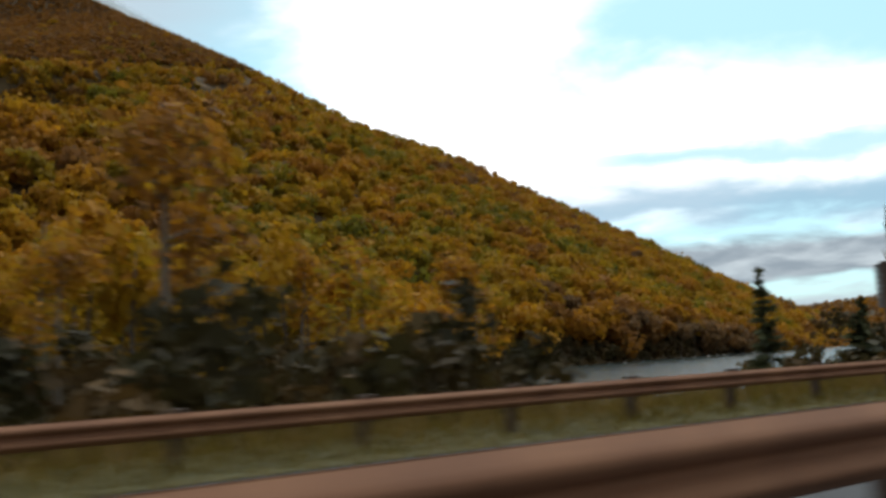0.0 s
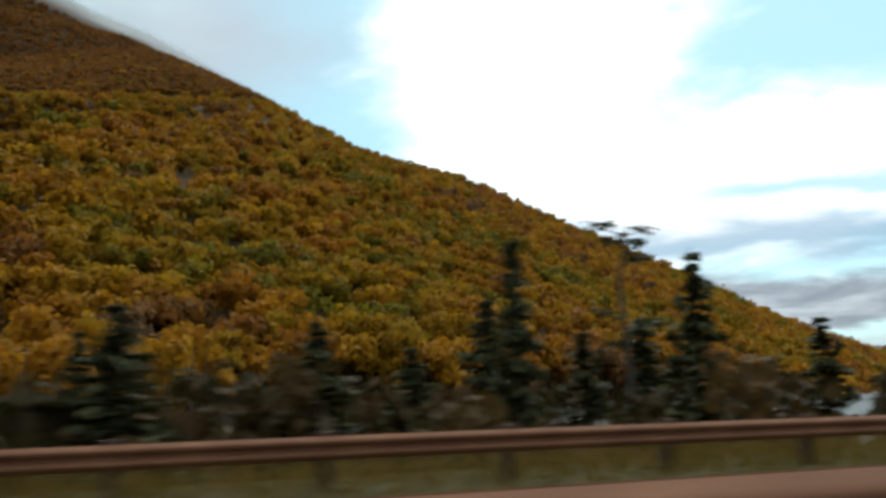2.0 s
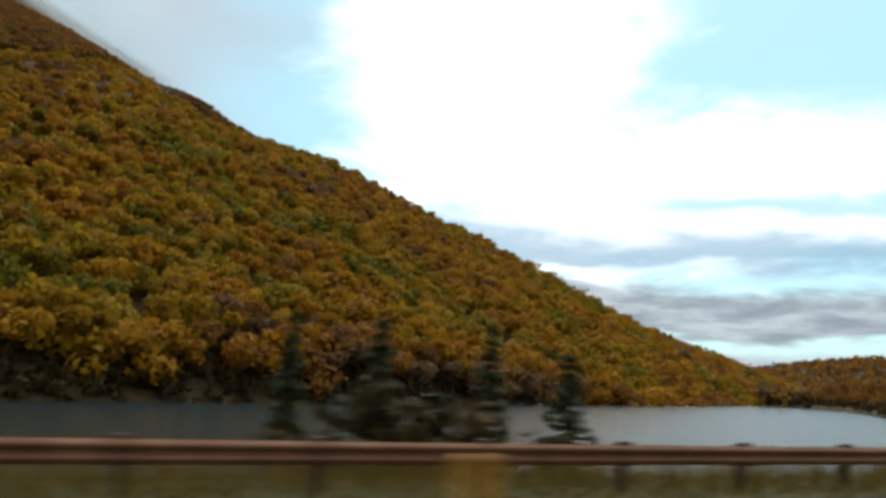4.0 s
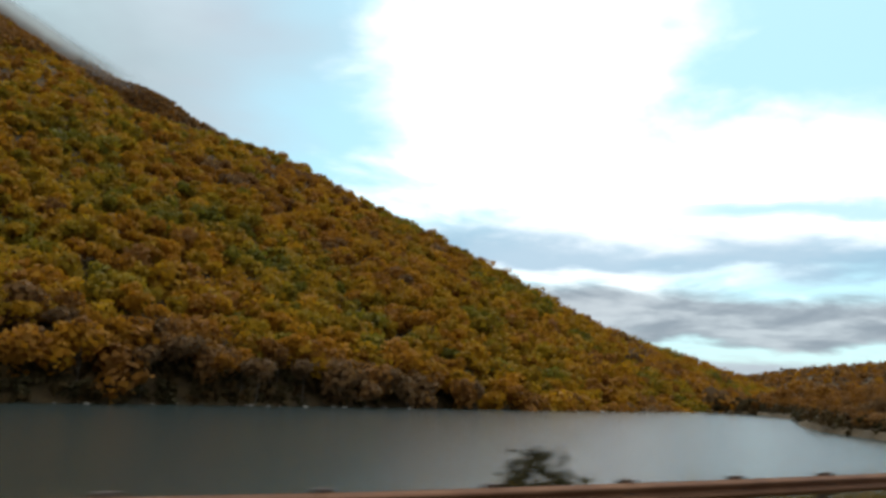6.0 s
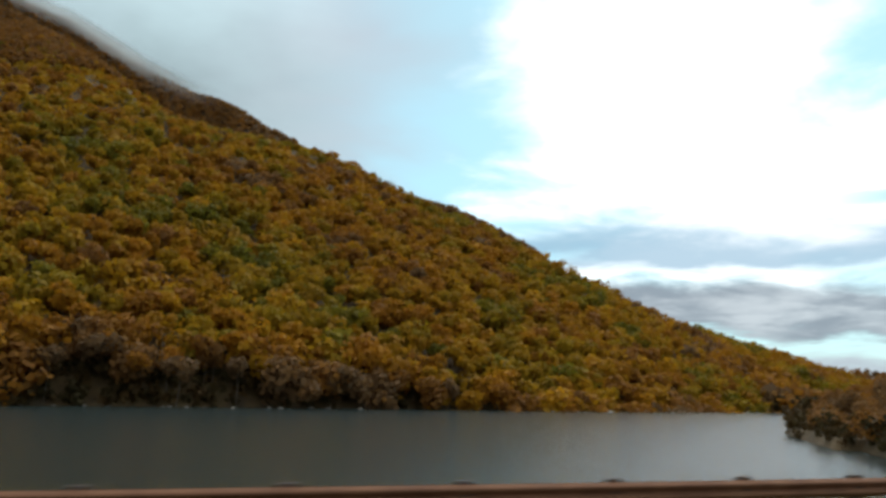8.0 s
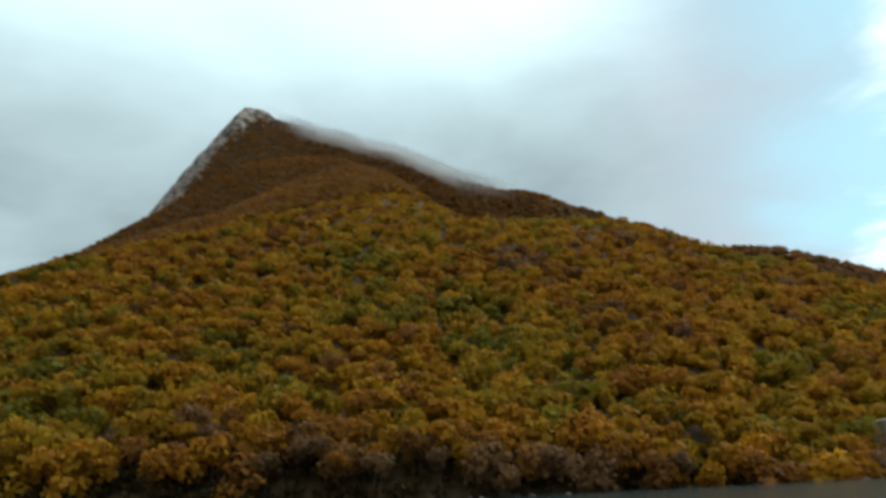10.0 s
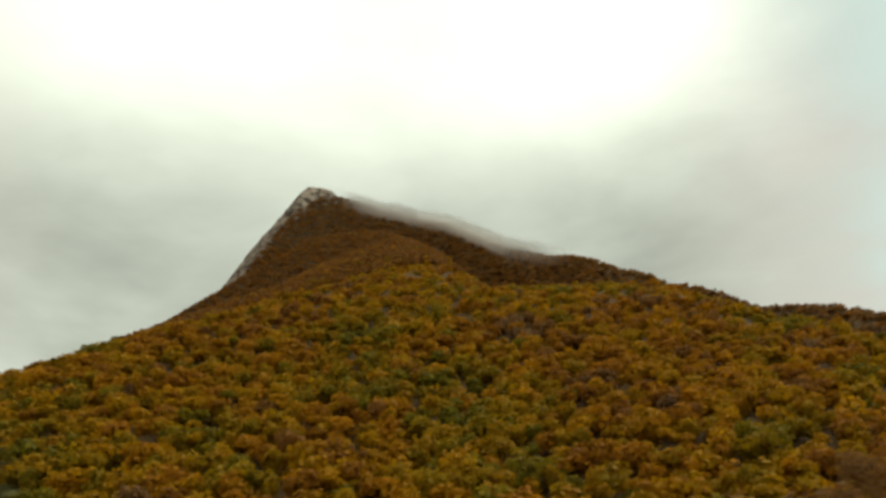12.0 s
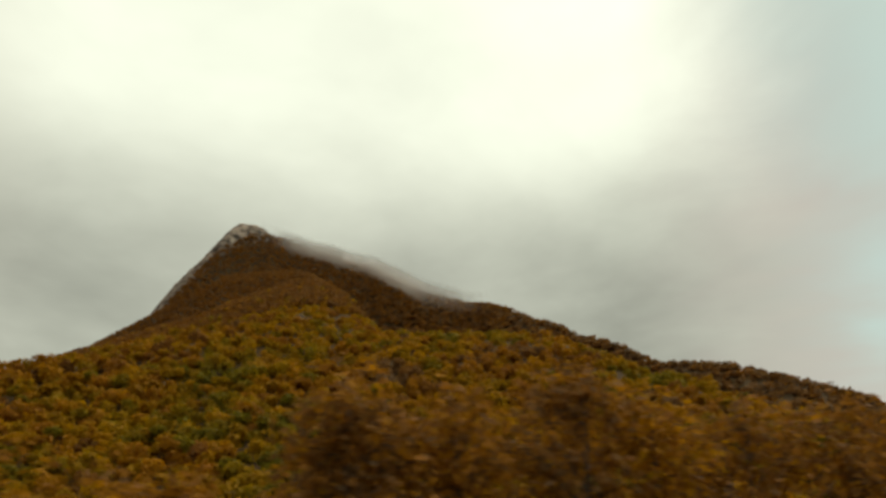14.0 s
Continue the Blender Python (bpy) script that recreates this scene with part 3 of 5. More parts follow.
def mountain_woods():
    rng = np.random.default_rng(5)
    s, u = scatter(rng, -230, 360, 0.5, 300, 4.7)
    height = treetops(s, u)
    keep = (u < np.interp(s, CREST_S, CREST_U) + 8) & (height < np.interp(s, (-160, -90, 0, 30), (124, 132, 146, 152)) + rng.normal(0, 5, len(s))) & (height > back_ridge(s, u) - 1)
    s, u = s[keep], u[keep]
    # closer together where the slope is a steep wall
    s2, u2 = scatter(rng, -150, 10, 95, 215, 2.2)
    fold = treetops(s2, u2 + 2) - treetops(s2, u2 - 2) > 4.6
    s, u = np.concatenate([s, s2[fold]]), np.concatenate([u, u2[fold]])
    x, y = hill_xy(s, u)
    radius = (2.7 + 4.2 * rng.random(len(x)) ** 1.7) * np.interp(u, (0, 130, 230), (1.0, 0.85, 0.55))
    tall = radius * rng.uniform(1.45, 2.15, len(x))
    top = treetops(s, u) + rng.normal(0, 0.7, len(x)) + 0.2 * (radius - 3.2)
    count = np.where(s > 190, 140, np.where(u > 120, 200, 330))
    # lowest crowns tinted browner: brown growth, and shade among the stems put into colour
    q, tint = crowns(rng, x, y, top, radius, tall, count, radius ** 0.6 * 0.33, np.clip(tree_tints(rng, x, y) + np.interp(u, (3, 16), (0.34, 0)), 0, 0.97))
    tagged(quads_object("mountain_forest", q, tint, M_LEAVES), "dense autumn forest of yellow, orange and olive crowns on the mountainside", "forest", kind="stuff")
    # stems of the trees near the water
    low = (u < 32) & (s > -130) & (s < 230) & (rng.random(len(u)) < 0.4)
    lines = []
    for a, b, z in zip(x[low], y[low], top[low]):
        g = float(z) - 11.0
        lean = rng.normal(0, 0.35, 2)
        lines.append((((a, b, g), (a + lean[0] * 0.5, b + lean[1] * 0.5, z - 5.5), (a + lean[0], b + lean[1], z - 1.5)), (0.13, 0.09, 0.04)))
    v, f = tubes(lines, 5)
    tagged(mesh_object("forest_stems", v, f, M_STEM, smooth=True), "pale tree stems at the foot of the mountain", "stems", kind="stuff")
    # bushes that hang over the water's edge; their dark colour stands for shade between stems
    s, u = scatter(rng, -140, 250, -7.0, 11.0, 1.9)
    x, y = hill_xy(s, u)
    radius = rng.uniform(1.0, 2.1, len(x))
    top = np.maximum(ground_height(x, y), LAKE_Z) + rng.uniform(0.9, 4.2, len(x))
    keep = ground_height(x, y) > LAKE_Z - 0.3
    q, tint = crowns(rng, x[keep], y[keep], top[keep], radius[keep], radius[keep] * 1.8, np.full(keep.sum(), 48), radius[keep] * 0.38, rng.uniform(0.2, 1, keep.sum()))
    tagged(quads_object("shore_bushes", q, tint, M_BRUSH), "brown and olive bushes along the far shore, coloured dark for the shade between stems", "bushes", kind="stuff")
    # russet scrub over the upper slope and the summit
    s, u = scatter(rng, -170, 110, 190, 400, 2.3)
    z = skin(s, u)
    thick = np.array([noise.noise((0.03 * b, 0.05 * a, 2.2)) for a, b in zip(s, u)])
    keep = (z > np.interp(s, (-160, -90, 0, 30, 70), (98, 102, 114, 118, 122))) & (drop_from_top(s, z) > rock_depth(s) - 3 + 5 * thick) & (u < np.interp(s, CREST_S, CREST_U) + back_gap(s) + 4)
    s, u, z = s[keep], u[keep], z[keep]
    x, y = hill_xy(s, u)
    radius = rng.uniform(1.3, 2.3, len(x))
    q, tint = crowns(rng, x, y, z + rng.normal(0, 0.15, len(x)) + 0.2, radius, radius * 0.8, np.full(len(x), 30), radius * 0.42, np.clip(0.84 + rng.normal(0, 0.04, len(x)), 0, 1))
    tint[:, 1] = 0.5 + 0.5 * (tint[:, 1] - 0.5)
    tagged(quads_object("summit_scrub", q, tint, M_LEAVES), "low russet brown scrub below the rocky summit", "scrub", kind="stuff")
    a, b = scatter(rng, 20, 380, 60, 420, 3.5)
    off = b - np.interp(a, CREST_S, CREST_U) - back_gap(a)
    keep = (off > -92) & (off < 5) & (back_ridge(a, b) > treetops(a, b) - 4)
    a, b = a[keep], b[keep]
    x2, y2 = hill_xy(a, b)
    r2 = rng.uniform(2.4, 3.6, len(x2))
    q2, tint2 = crowns(rng, x2, y2, back_ridge(a, b) + 0.3, r2, r2 * 1.4, np.full(len(x2), 50), r2 * 0.34, np.clip(0.9 + rng.normal(0, 0.06, len(x2)), 0, 1))
    tagged(quads_object("ridge_scrub", q2, tint2, M_LEAVES), "dark brown scrub on the ridge behind the mountain's crest", "scrub", kind="stuff")


def cliff():
    """Bare granite along the mountain's steep edge: slabs, ledges and cracks."""
    ss, vs = np.linspace(-158, -54, 160), np.linspace(-0.05, 1.12, 46)
    verts = []
    for s in ss:
        us = np.arange(180.0, 410.0, 0.5)
        z = skin(np.full(len(us), s), us)
        top = int(z.argmax())
        rise = np.maximum.accumulate(z[:top + 1])
        for v in vs:
            want = z[top] - max(v, 0.0) * float(rock_depth(np.array(s)))
            u = float(us[min(top, int(np.searchsorted(rise, want)))]) - min(v, 0.0) * 40
            # long slabs that dip along the face, broken by ledges and cracks
            along, across = s * 0.8 + want * 0.6, want * 0.8 - s * 0.6
            slab = noise.noise((along * 0.035, across * 0.12, 1.7)) * 2.0
            ledge = abs(noise.noise((along * 0.09, across * 0.25, 8.3))) * 1.8
            crack = -1.5 * max(0.0, 0.14 - abs(noise.noise((along * 0.06 + 4, across * 0.19, 5.2)))) / 0.14
            sunk = float(np.interp(v, (-0.05, 0.0, 0.72, 1.12), (-2.5, 0, 0.4, -5))) + float(np.interp(s, (-158, -150, -76, -54), (-3, 0, 0, -6)))
            h = slab + ledge + crack + sunk + 0.3
            x, y = hill_xy(s, u - 0.7 * h)
            verts.append((x, y, want + min(v, 0.0) * 30 + 0.6 * h))
    n = len(vs)
    faces = [(i * n + j, i * n + j + 1, (i + 1) * n + j + 1, (i + 1) * n + j) for i in range(len(ss) - 1) for j in range(n - 1)]
    return tagged(mesh_object("cliff", verts, faces, M_ROCK), "pale grey granite cliff face on the mountain's edge", "cliff", kind="structure")


mountain_woods()
cliff()


# ---------------------------------------------------------------- near trees
def spruce_meshes(rng, tall, radius, sparse=0.0):
    """Trunk and boughs of a spruce that stands at the origin."""
    v, f = tubes([(((0, 0, -0.4), (0, 0, tall * 0.5), (0, 0, tall)), (0.13 * tall / 6, 0.08 * tall / 6, 0.012))], 7)
    boughs, tint = [], []
    z = tall * 0.06
    while z < tall * 0.985:
        share = 1 - z / tall
        reach = radius * (share ** 0.85) * rng.uniform(0.82, 1.1) + 0.06
        for _ in range(int(4 + 5 * share)):
            if rng.random() < sparse:
                continue
            a, ln = rng.uniform(0, 2 * math.pi), reach * rng.uniform(0.7, 1.12)
            droop = rng.uniform(0.12, 0.34)
            k = max(3, int(ln / 0.16))
            t = (np.arange(k) + rng.uniform(0.2, 0.8, k)) / k
            for side in (-1, 0, 1):
                off = side * (0.05 + 0.16 * ln * (1 - t) * 0.6) + rng.normal(0, 0.02, k)
                c = np.stack([np.cos(a) * ln * t - np.sin(a) * off, np.sin(a) * ln * t + np.cos(a) * off,
                              z - droop * ln * t + 0.16 * ln * t ** 3 + rng.normal(0, 0.03, k)], 1)
                nrm = np.tile((0.25 * math.cos(a), 0.25 * math.sin(a), 0.9), (k, 1))
                boughs.append(leaf_quads(rng, c, nrm, np.full(k, 0.21 + 0.015 * tall), 0.7))
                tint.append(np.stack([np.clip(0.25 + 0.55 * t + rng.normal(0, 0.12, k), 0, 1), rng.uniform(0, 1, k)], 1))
        z += tall * 0.042 * rng.uniform(0.75, 1.3)
    return v, f, np.concatenate(boughs), np.concatenate(tint)


def broadleaf_meshes(rng, tall, spread, leaves, leaf, hue, bare=0.0, forks=7):
    """Trunk with limbs and twigs, and leaves round the twigs' ends."""
    lines, ends = [], []
    bend = rng.normal(0, 0.05 * tall, 2)
    trunk = np.array([(bend[0] * k * k, bend[1] * k * k, -0.4 + (tall * 0.95 + 0.4) * k) for k in np.linspace(0, 1, 8)])
    r0 = 0.018 * tall + 0.03
    lines.append((trunk, np.linspace(r0, 0.02, 8)))
    for _ in range(forks):
        k = rng.uniform(0.28, 0.92)
        base = np.array([np.interp(k, np.linspace(0, 1, 8), trunk[:, c]) for c in range(3)])
        a, ln = rng.uniform(0, 2 * math.pi), spread * rng.uniform(0.6, 1.1) * (1.15 - 0.6 * k)
        up = rng.uniform(0.3, 0.95)
        tip = base + np.array((math.cos(a) * ln, math.sin(a) * ln, up * ln))
        mid = (base + tip) / 2 + rng.normal(0, 0.08 * ln, 3)
        rr = r0 * (1 - k) * 0.55 + 0.018
        lines.append(((base, mid, tip), (rr, rr * 0.6, 0.012)))
        ends += [mid, tip]
        for _ in range(4):
            q = rng.uniform(0.35, 1.0)
            b2 = base + (tip - base) * q
            t2 = b2 + rng.normal(0, 0.36 * ln, 3) + np.array((0, 0, 0.12 * ln))
            lines.append(((b2, (b2 + t2) / 2 + rng.normal(0, 0.04, 3), t2), (rr * 0.4, rr * 0.25, 0.006)))
            ends += [t2, (b2 + t2) / 2]
    ends.append(trunk[-1])
    ends = np.array(ends)
    v, f = tubes(lines, 6)
    n = int(leaves * (1 - bare))
    pick = rng.integers(0, len(ends), n)
    off = rng.normal(0, 1, (n, 3)) * np.array((0.34, 0.34, 0.26)) * spread * 0.55
    c = ends[pick] + off
    way = off / (np.linalg.norm(off, axis=1, keepdims=True) + 1e-6) + np.array((0, 0, 0.5))
    q = leaf_quads(rng, c, way, np.full(n, leaf))
    tint = np.stack([np.clip(hue + rng.normal(0, 0.09, n), 0.01, 0.99), rng.uniform(0, 1, n)], 1)
    return v, f, q, tint


def tree(kind, meshes, bark, leaf, label, category):
    v, f, q, tint = meshes
    thing = tagged(new(kind), label, category)
    mesh_object("trunk", v, f, bark, thing, smooth=True)
    if len(q):
        quads_object("crown", q, tint, leaf, thing)
    return thing


def on_ground(x, y):
    return float(ground_height(np.array([x]), np.array([y]))[0])


def roadside_spruces():
    rng = np.random.default_rng(11)
    label = "dark green spruce with drooping boughs behind the guardrail"
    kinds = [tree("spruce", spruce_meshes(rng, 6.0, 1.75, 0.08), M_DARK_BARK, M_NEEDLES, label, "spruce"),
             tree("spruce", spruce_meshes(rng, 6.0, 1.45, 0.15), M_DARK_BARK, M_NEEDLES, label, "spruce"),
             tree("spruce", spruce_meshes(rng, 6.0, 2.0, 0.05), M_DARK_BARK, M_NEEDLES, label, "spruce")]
    # x, y, height of the tip, width against height, kind
    stand = [(19.5, 29.5, 5.5, 1.0, 0), (21.7, 29.6, 4.7, 1.0, 1), (25.5, 29.3, 5.05, 1.0, 2), (34.6, 38.7, 5.0, 0.85, 1), (40.2, 44.0, 5.4, 0.95, 0),
             (47.0, 40.0, 5.1, 0.85, 1), (44.2, 44.6, 3.2, 1.2, 0), (10.4, 24.6, 3.4, 0.8, 1), (28.5, 41.9, 3.3, 1.0, 0),
             (17.0, 31.5, 2.0, 1.4, 2), (23.3, 32.5, 2.7, 1.4, 0), (27.3, 32.2, 2.9, 1.4, 2), (30.3, 35.5, 2.6, 1.3, 0), (32.0, 38.0, 2.2, 1.4, 2),
             (36.6, 43.0, 2.8, 1.2, 0), (39.6, 40.4, 2.2, 1.4, 2), (50.2, 43.5, 1.8, 1.3, 0), (45.6, 39.2, 1.6, 1.4, 2), 
             (69.7, 50.0, 2.5, 0.9, 0), (71.9, 49.7, 2.35, 0.9, 1), (70.8, 51.0, 1.0, 1.6, 2), (73.2, 50.3, 0.2, 2.0, 2), (33.5, 45.5, 4.2, 1.0, 2), (22.0, 40.0, 3.0, 1.1, 1),
             (170.4, 130.8, 4.8, 1.2, 2), (68.0, 49.4, 2.5, 0.7, 1), (73.6, 51.0, 1.9, 1.1, 0), (39.0, 47.0, 3.6, 1.2, 0), (47.5, 46.5, 3.0, 1.2, 2)]
    for x, y, tip, wide, k in stand:
        g = on_ground(x, y)
        sc = (tip - g) / 6.0
        m = Matrix.Translation((x, y, g)) @ pose(0, 0, 0, 0, 0, rng.uniform(0, 360))
        t = copy_thing(kinds[k], m)
        t.scale = (sc * wide, sc * wide, sc)
        tagged(t, group="spruces by the road")
    for k in kinds:
        for o in (*k.children, k):
            bpy.data.objects.remove(o)


def pine_and_snag():
    rng = np.random.default_rng(23)
    # a tall thin pine, bare but for tufts near the top
    x, y = 37.6, 40.6
    g = on_ground(x, y)
    h = 5.55 - g
    lines = [(((0, 0, -0.3), (0.05, 0, h * 0.4), (-0.12, 0.05, h * 0.75), (0.2, 0, h)), (0.11, 0.09, 0.06, 0.02))]
    c, nrm = [], []
    for z, a, ln in ((0.97, 0.3, 0.75), (0.98, 3.3, 0.7), (0.93, 2.2, 0.6), (0.9, 5.5, 0.65), (0.85, 0.2, 0.5), (0.63, 3.0, 0.9), (0.58, 0.4, 1.1), (0.55, 5.0, 0.8), (0.5, 1.8, 0.7)):
        tip = np.array((math.cos(a) * ln + 0.05, math.sin(a) * ln, z * h + 0.12))
        lines.append((((0.02, 0, z * h - 0.15), tip), (0.03, 0.01)))
        k = 34
        c.append(tip * np.array((0.75, 0.75, 1)) + rng.normal(0, 1, (k, 3)) * np.array((0.2, 0.2, 0.07)))
        nrm.append(np.tile((0, 0, 1.0), (k, 1)))
    v, f = tubes(lines, 6)
    c, nrm = np.concatenate(c), np.concatenate(nrm)
    q = leaf_quads(rng, c, nrm, np.full(len(c), 0.17))
    t = tree("pine", (v, f, q, np.stack([rng.uniform(0, 0.7, len(c)), rng.uniform(0, 1, len(c))], 1)), M_DARK_BARK, M_NEEDLES,
             "thin scruffy pine with tufts of dark needles near its top", "pine")
    t.location = (x, y, g)
    # a dead tree, forked like a Y
    x, y = 17.9, 29.9
    g = on_ground(x, y)
    lines = [(((0, 0, -0.3), (0.05, 0, 2.5), (0.0, 0, 4.6)), (0.13, 0.11, 0.09)),
             (((0, 0, 4.6), (-0.12, 0.02, 5.5), (-0.2, 0, 6.3), (-0.14, 0, 7.3)), (0.08, 0.06, 0.045, 0.02)),
             (((0, 0, 4.6), (0.16, 0, 5.5), (0.42, 0.05, 6.6), (0.5, 0, 7.6)), (0.08, 0.06, 0.045, 0.02)),
             (((0.28, 0, 6.0), (0.55, 0.05, 6.35), (0.95, 0.05, 6.75)), (0.04, 0.03, 0.012)),
             (((0, 0, 4.6), (-0.28, 0, 5.1), (-0.42, 0, 5.5)), (0.05, 0.04, 0.025)),
             (((-0.2, 0, 6.3), (-0.32, 0, 6.6)), (0.03, 0.015)), (((0.46, 0, 7.0), (0.34, 0, 7.4)), (0.025, 0.012))]
    v, f = tubes(lines, 7)
    thing = tagged(mesh_object("dead_tree", v, f, M_STEM, smooth=True), "bare grey dead tree forked near its top", "tree")
    thing.location = (x, y, g)
    # a bleached trunk that leans among the birches
    v, f = tubes([(((0, 0, -0.3), (0.45, 0.1, 0.9), (1.25, 0.1, 1.6), (1.35, 0.1, 2.4), (1.55, 0.1, 3.2)), (0.1, 0.09, 0.08, 0.06, 0.03))], 7)
    thing = tagged(mesh_object("dead_tree", v, f, M_BARK, smooth=True), "crooked bleached dead trunk leaning among the birches", "tree")
    thing.location = (-5.0, 38.9, on_ground(-5.0, 38.9))


def birches():
    rng = np.random.default_rng(31)
    label = "slender pale-barked tree with thin yellow-brown autumn leaves"
    kinds = [tree("birch", broadleaf_meshes(rng, 9.5, 2.4, 700, 0.25, hue, 0.1), M_BARK, M_LEAVES, label, "birch") for hue in (0.5, 0.34, 0.66, 0.76)]
    stand = [(-7.8, 24.0, 1.15, 3), (-7.3, 30.1, 0.75, 0), (-12.6, 27.5, 0.8, 2), (-3.0, 36.5, 0.85, 1), (-16.0, 33.0, 1.0, 0), (1.5, 33.5, 0.75, 2),
             (-21.5, 29.0, 0.9, 1), (-10.5, 38.5, 1.0, 0), (-18.0, 41.0, 1.05, 1), (-26.0, 38.0, 1.0, 2), (-2.0, 45.0, 1.0, 0),
             (-31.0, 33.0, 1.0, 0), (-8.0, 50.0, 1.1, 2), (3.0, 53.0, 1.0, 0), (-24.0, 50.0, 1.1, 3), (-36.0, 44.0, 1.1, 1), (-14.0, 55.0, 1.1, 0),
             (-27.5, 24.0, 0.9, 2), (-17.5, 22.0, 0.6, 0)]
    for x, y, sc, k in stand:
        t = copy_thing(kinds[k], Matrix.Translation((x, y, on_ground(x, y))) @ pose(0, 0, 0, 0, 0, rng.uniform(0, 360)))
        t.scale = (sc, sc, sc)
        tagged(t, group="birches by the road")
    for k in kinds:
        for o in (*k.children, k):
            bpy.data.objects.remove(o)


def ash_tree(x, y, tall):
    rng = np.random.default_rng(47)
    t = tree("ash", broadleaf_meshes(rng, tall, 3.2, 1100, 0.28, 0.74, 0.1, 9), M_DARK_BARK, M_LEAVES,
             "tall dark-trunked tree with thin brown leaves in its half-bare crown", "tree")
    t.location = (x, y, on_ground(x, y))


def late_trees(s0):
    """A row of half-bare brown trees beyond the guardrail, where the road leaves the lake: low ones first, taller past the ash."""
    rng = np.random.default_rng(53)
    row = [(-13.5, 26, 4.0), (-9.5, 28, 3.8), (-6.0, 26, 4.2), (-3.0, 28, 4.6)]
    row += [(3.0 + 2.2 * k, 25.5 + 4.0 * (k % 2) + rng.uniform(-1, 1), float(np.interp(k, (0, 2, 5, 13), (7.2, 8.2, 8.7, 9.0)))) for k in range(13)]
    for s, d, top in row:
        x, y, _ = at_road(s0 + s, d)
        tall = (top - on_ground(x, y)) * rng.uniform(0.92, 1.06)
        t = tree("roadside_tree", broadleaf_meshes(rng, tall, 2.8, 1700, 0.23, rng.uniform(0.64, 0.84), 0.0, 10), M_DARK_BARK, M_LEAVES,
                 "half-bare brown roadside tree past the end of the lake", "tree")
        t.location = (x, y, on_ground(x, y))
        tagged(t, group="brown trees past the lake")


def valley_woods():
    """Woods on the flat land by the lake."""
    rng = np.random.default_rng(61)
    gx, gy = np.meshgrid(np.arange(-130, 30, 4.3), np.arange(38, 175, 4.3), indexing="ij")
    x, y = gx.ravel() + rng.normal(0, 1.2, gx.size), gy.ravel() + rng.normal(0, 1.2, gx.size)
    t, d = nearest(x, y)
    g = ground_height(x, y)
    s, u = hill_uv(x, y)
    keep = (g > LAKE_Z + 0.4) & (u < 0) & (d > 34) & (x < np.interp(y, (30, 60, 100, 125, 145), (-14, 2, 2, -4, -16)))
    x, y, g = x[keep], y[keep], g[keep]
    radius = rng.uniform(1.9, 3.4, len(x))
    top = g + rng.uniform(6.5, 11.5, len(x))
    q, tint = crowns(rng, x, y, top, radius, radius * 2.2, np.full(len(x), 240), radius * 0.2, np.clip(tree_tints(rng, x, y) * 0.6 + 0.25, 0, 0.98))
    tagged(quads_object("lakeside_woods", q, tint, M_LEAVES), "autumn woods of yellow-brown crowns between road and mountain", "woods", kind="stuff")
    lines = []
    for a, b, z, tp in zip(x, y, g, top):
        lean = rng.normal(0, 0.3, 2)
        lines.append((((a, b, z - 0.3), (a + lean[0] * 0.4, b + lean[1] * 0.4, (z + tp) / 2), (a + lean[0], b + lean[1], tp - 1.5)), (0.14, 0.1, 0.04)))
    v, f = tubes(lines, 5)
    tagged(mesh_object("woods_stems", v, f, M_STEM, smooth=True), "pale stems of the woods between road and mountain", "stems", kind="stuff")
    # undergrowth below them
    gx, gy = np.meshgrid(np.arange(-60, 62, 1.75), np.arange(16, 72, 1.75), indexing="ij")
    x, y = gx.ravel() + rng.normal(0, 0.6, gx.size), gy.ravel() + rng.normal(0, 0.6, gx.size)
    t, d = nearest(x, y)
    g = ground_height(x, y)
    keep = (g > LAKE_Z + 0.2) & (d > 14.5) & (d < 46) & (x < 48.5)
    x, y, g = x[keep], y[keep], g[keep]
    lush = np.interp(x, (-60, 2, 5, 14, 18, 50, 60), (1.8, 1.5, 0.32, 0.36, 1.4, 1.2, 0.4))
    radius = rng.uniform(0.6, 1.35, len(x)) * np.maximum(np.sqrt(lush), 0.85)
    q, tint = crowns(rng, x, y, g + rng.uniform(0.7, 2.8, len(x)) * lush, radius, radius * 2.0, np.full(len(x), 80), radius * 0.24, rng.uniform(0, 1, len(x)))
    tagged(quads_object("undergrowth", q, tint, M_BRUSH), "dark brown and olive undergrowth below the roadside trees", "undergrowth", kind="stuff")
    # brush along the bank: by the pair of spruces, and round the point at the lake's other end
    bx, by = rng.uniform(66, 73.2, 44), rng.uniform(48.0, 51.5, 44)
    r = rng.uniform(0.5, 1.0, 44)
    q, tint = crowns(rng, bx, by, np.maximum(ground_height(bx, by), LAKE_Z) + rng.uniform(0.8, 2.4, 44), r, r * 2.0, np.full(44, 80), r * 0.22, rng.uniform(0, 1, 44))
    gx, gy = np.meshgrid(np.arange(140, 260, 1.8), np.arange(100, 300, 1.8), indexing="ij")
    bx, by = gx.ravel() + rng.normal(0, 0.6, gx.size), gy.ravel() + rng.normal(0, 0.6, gx.size)
    edge = bx - np.interp(by, RIGHT_Y, RIGHT_X)
    bt, bd = nearest(bx, by)
    bg = ground_height(bx, by)
    keep = (bg > LAKE_Z + 0.05) & (edge > -1) & (edge < 14) & (bd > 20) & (hill_uv(bx, by)[1] < -2)
    bx, by, bg = bx[keep], by[keep], bg[keep]
    r = rng.uniform(0.7, 1.4, len(bx))
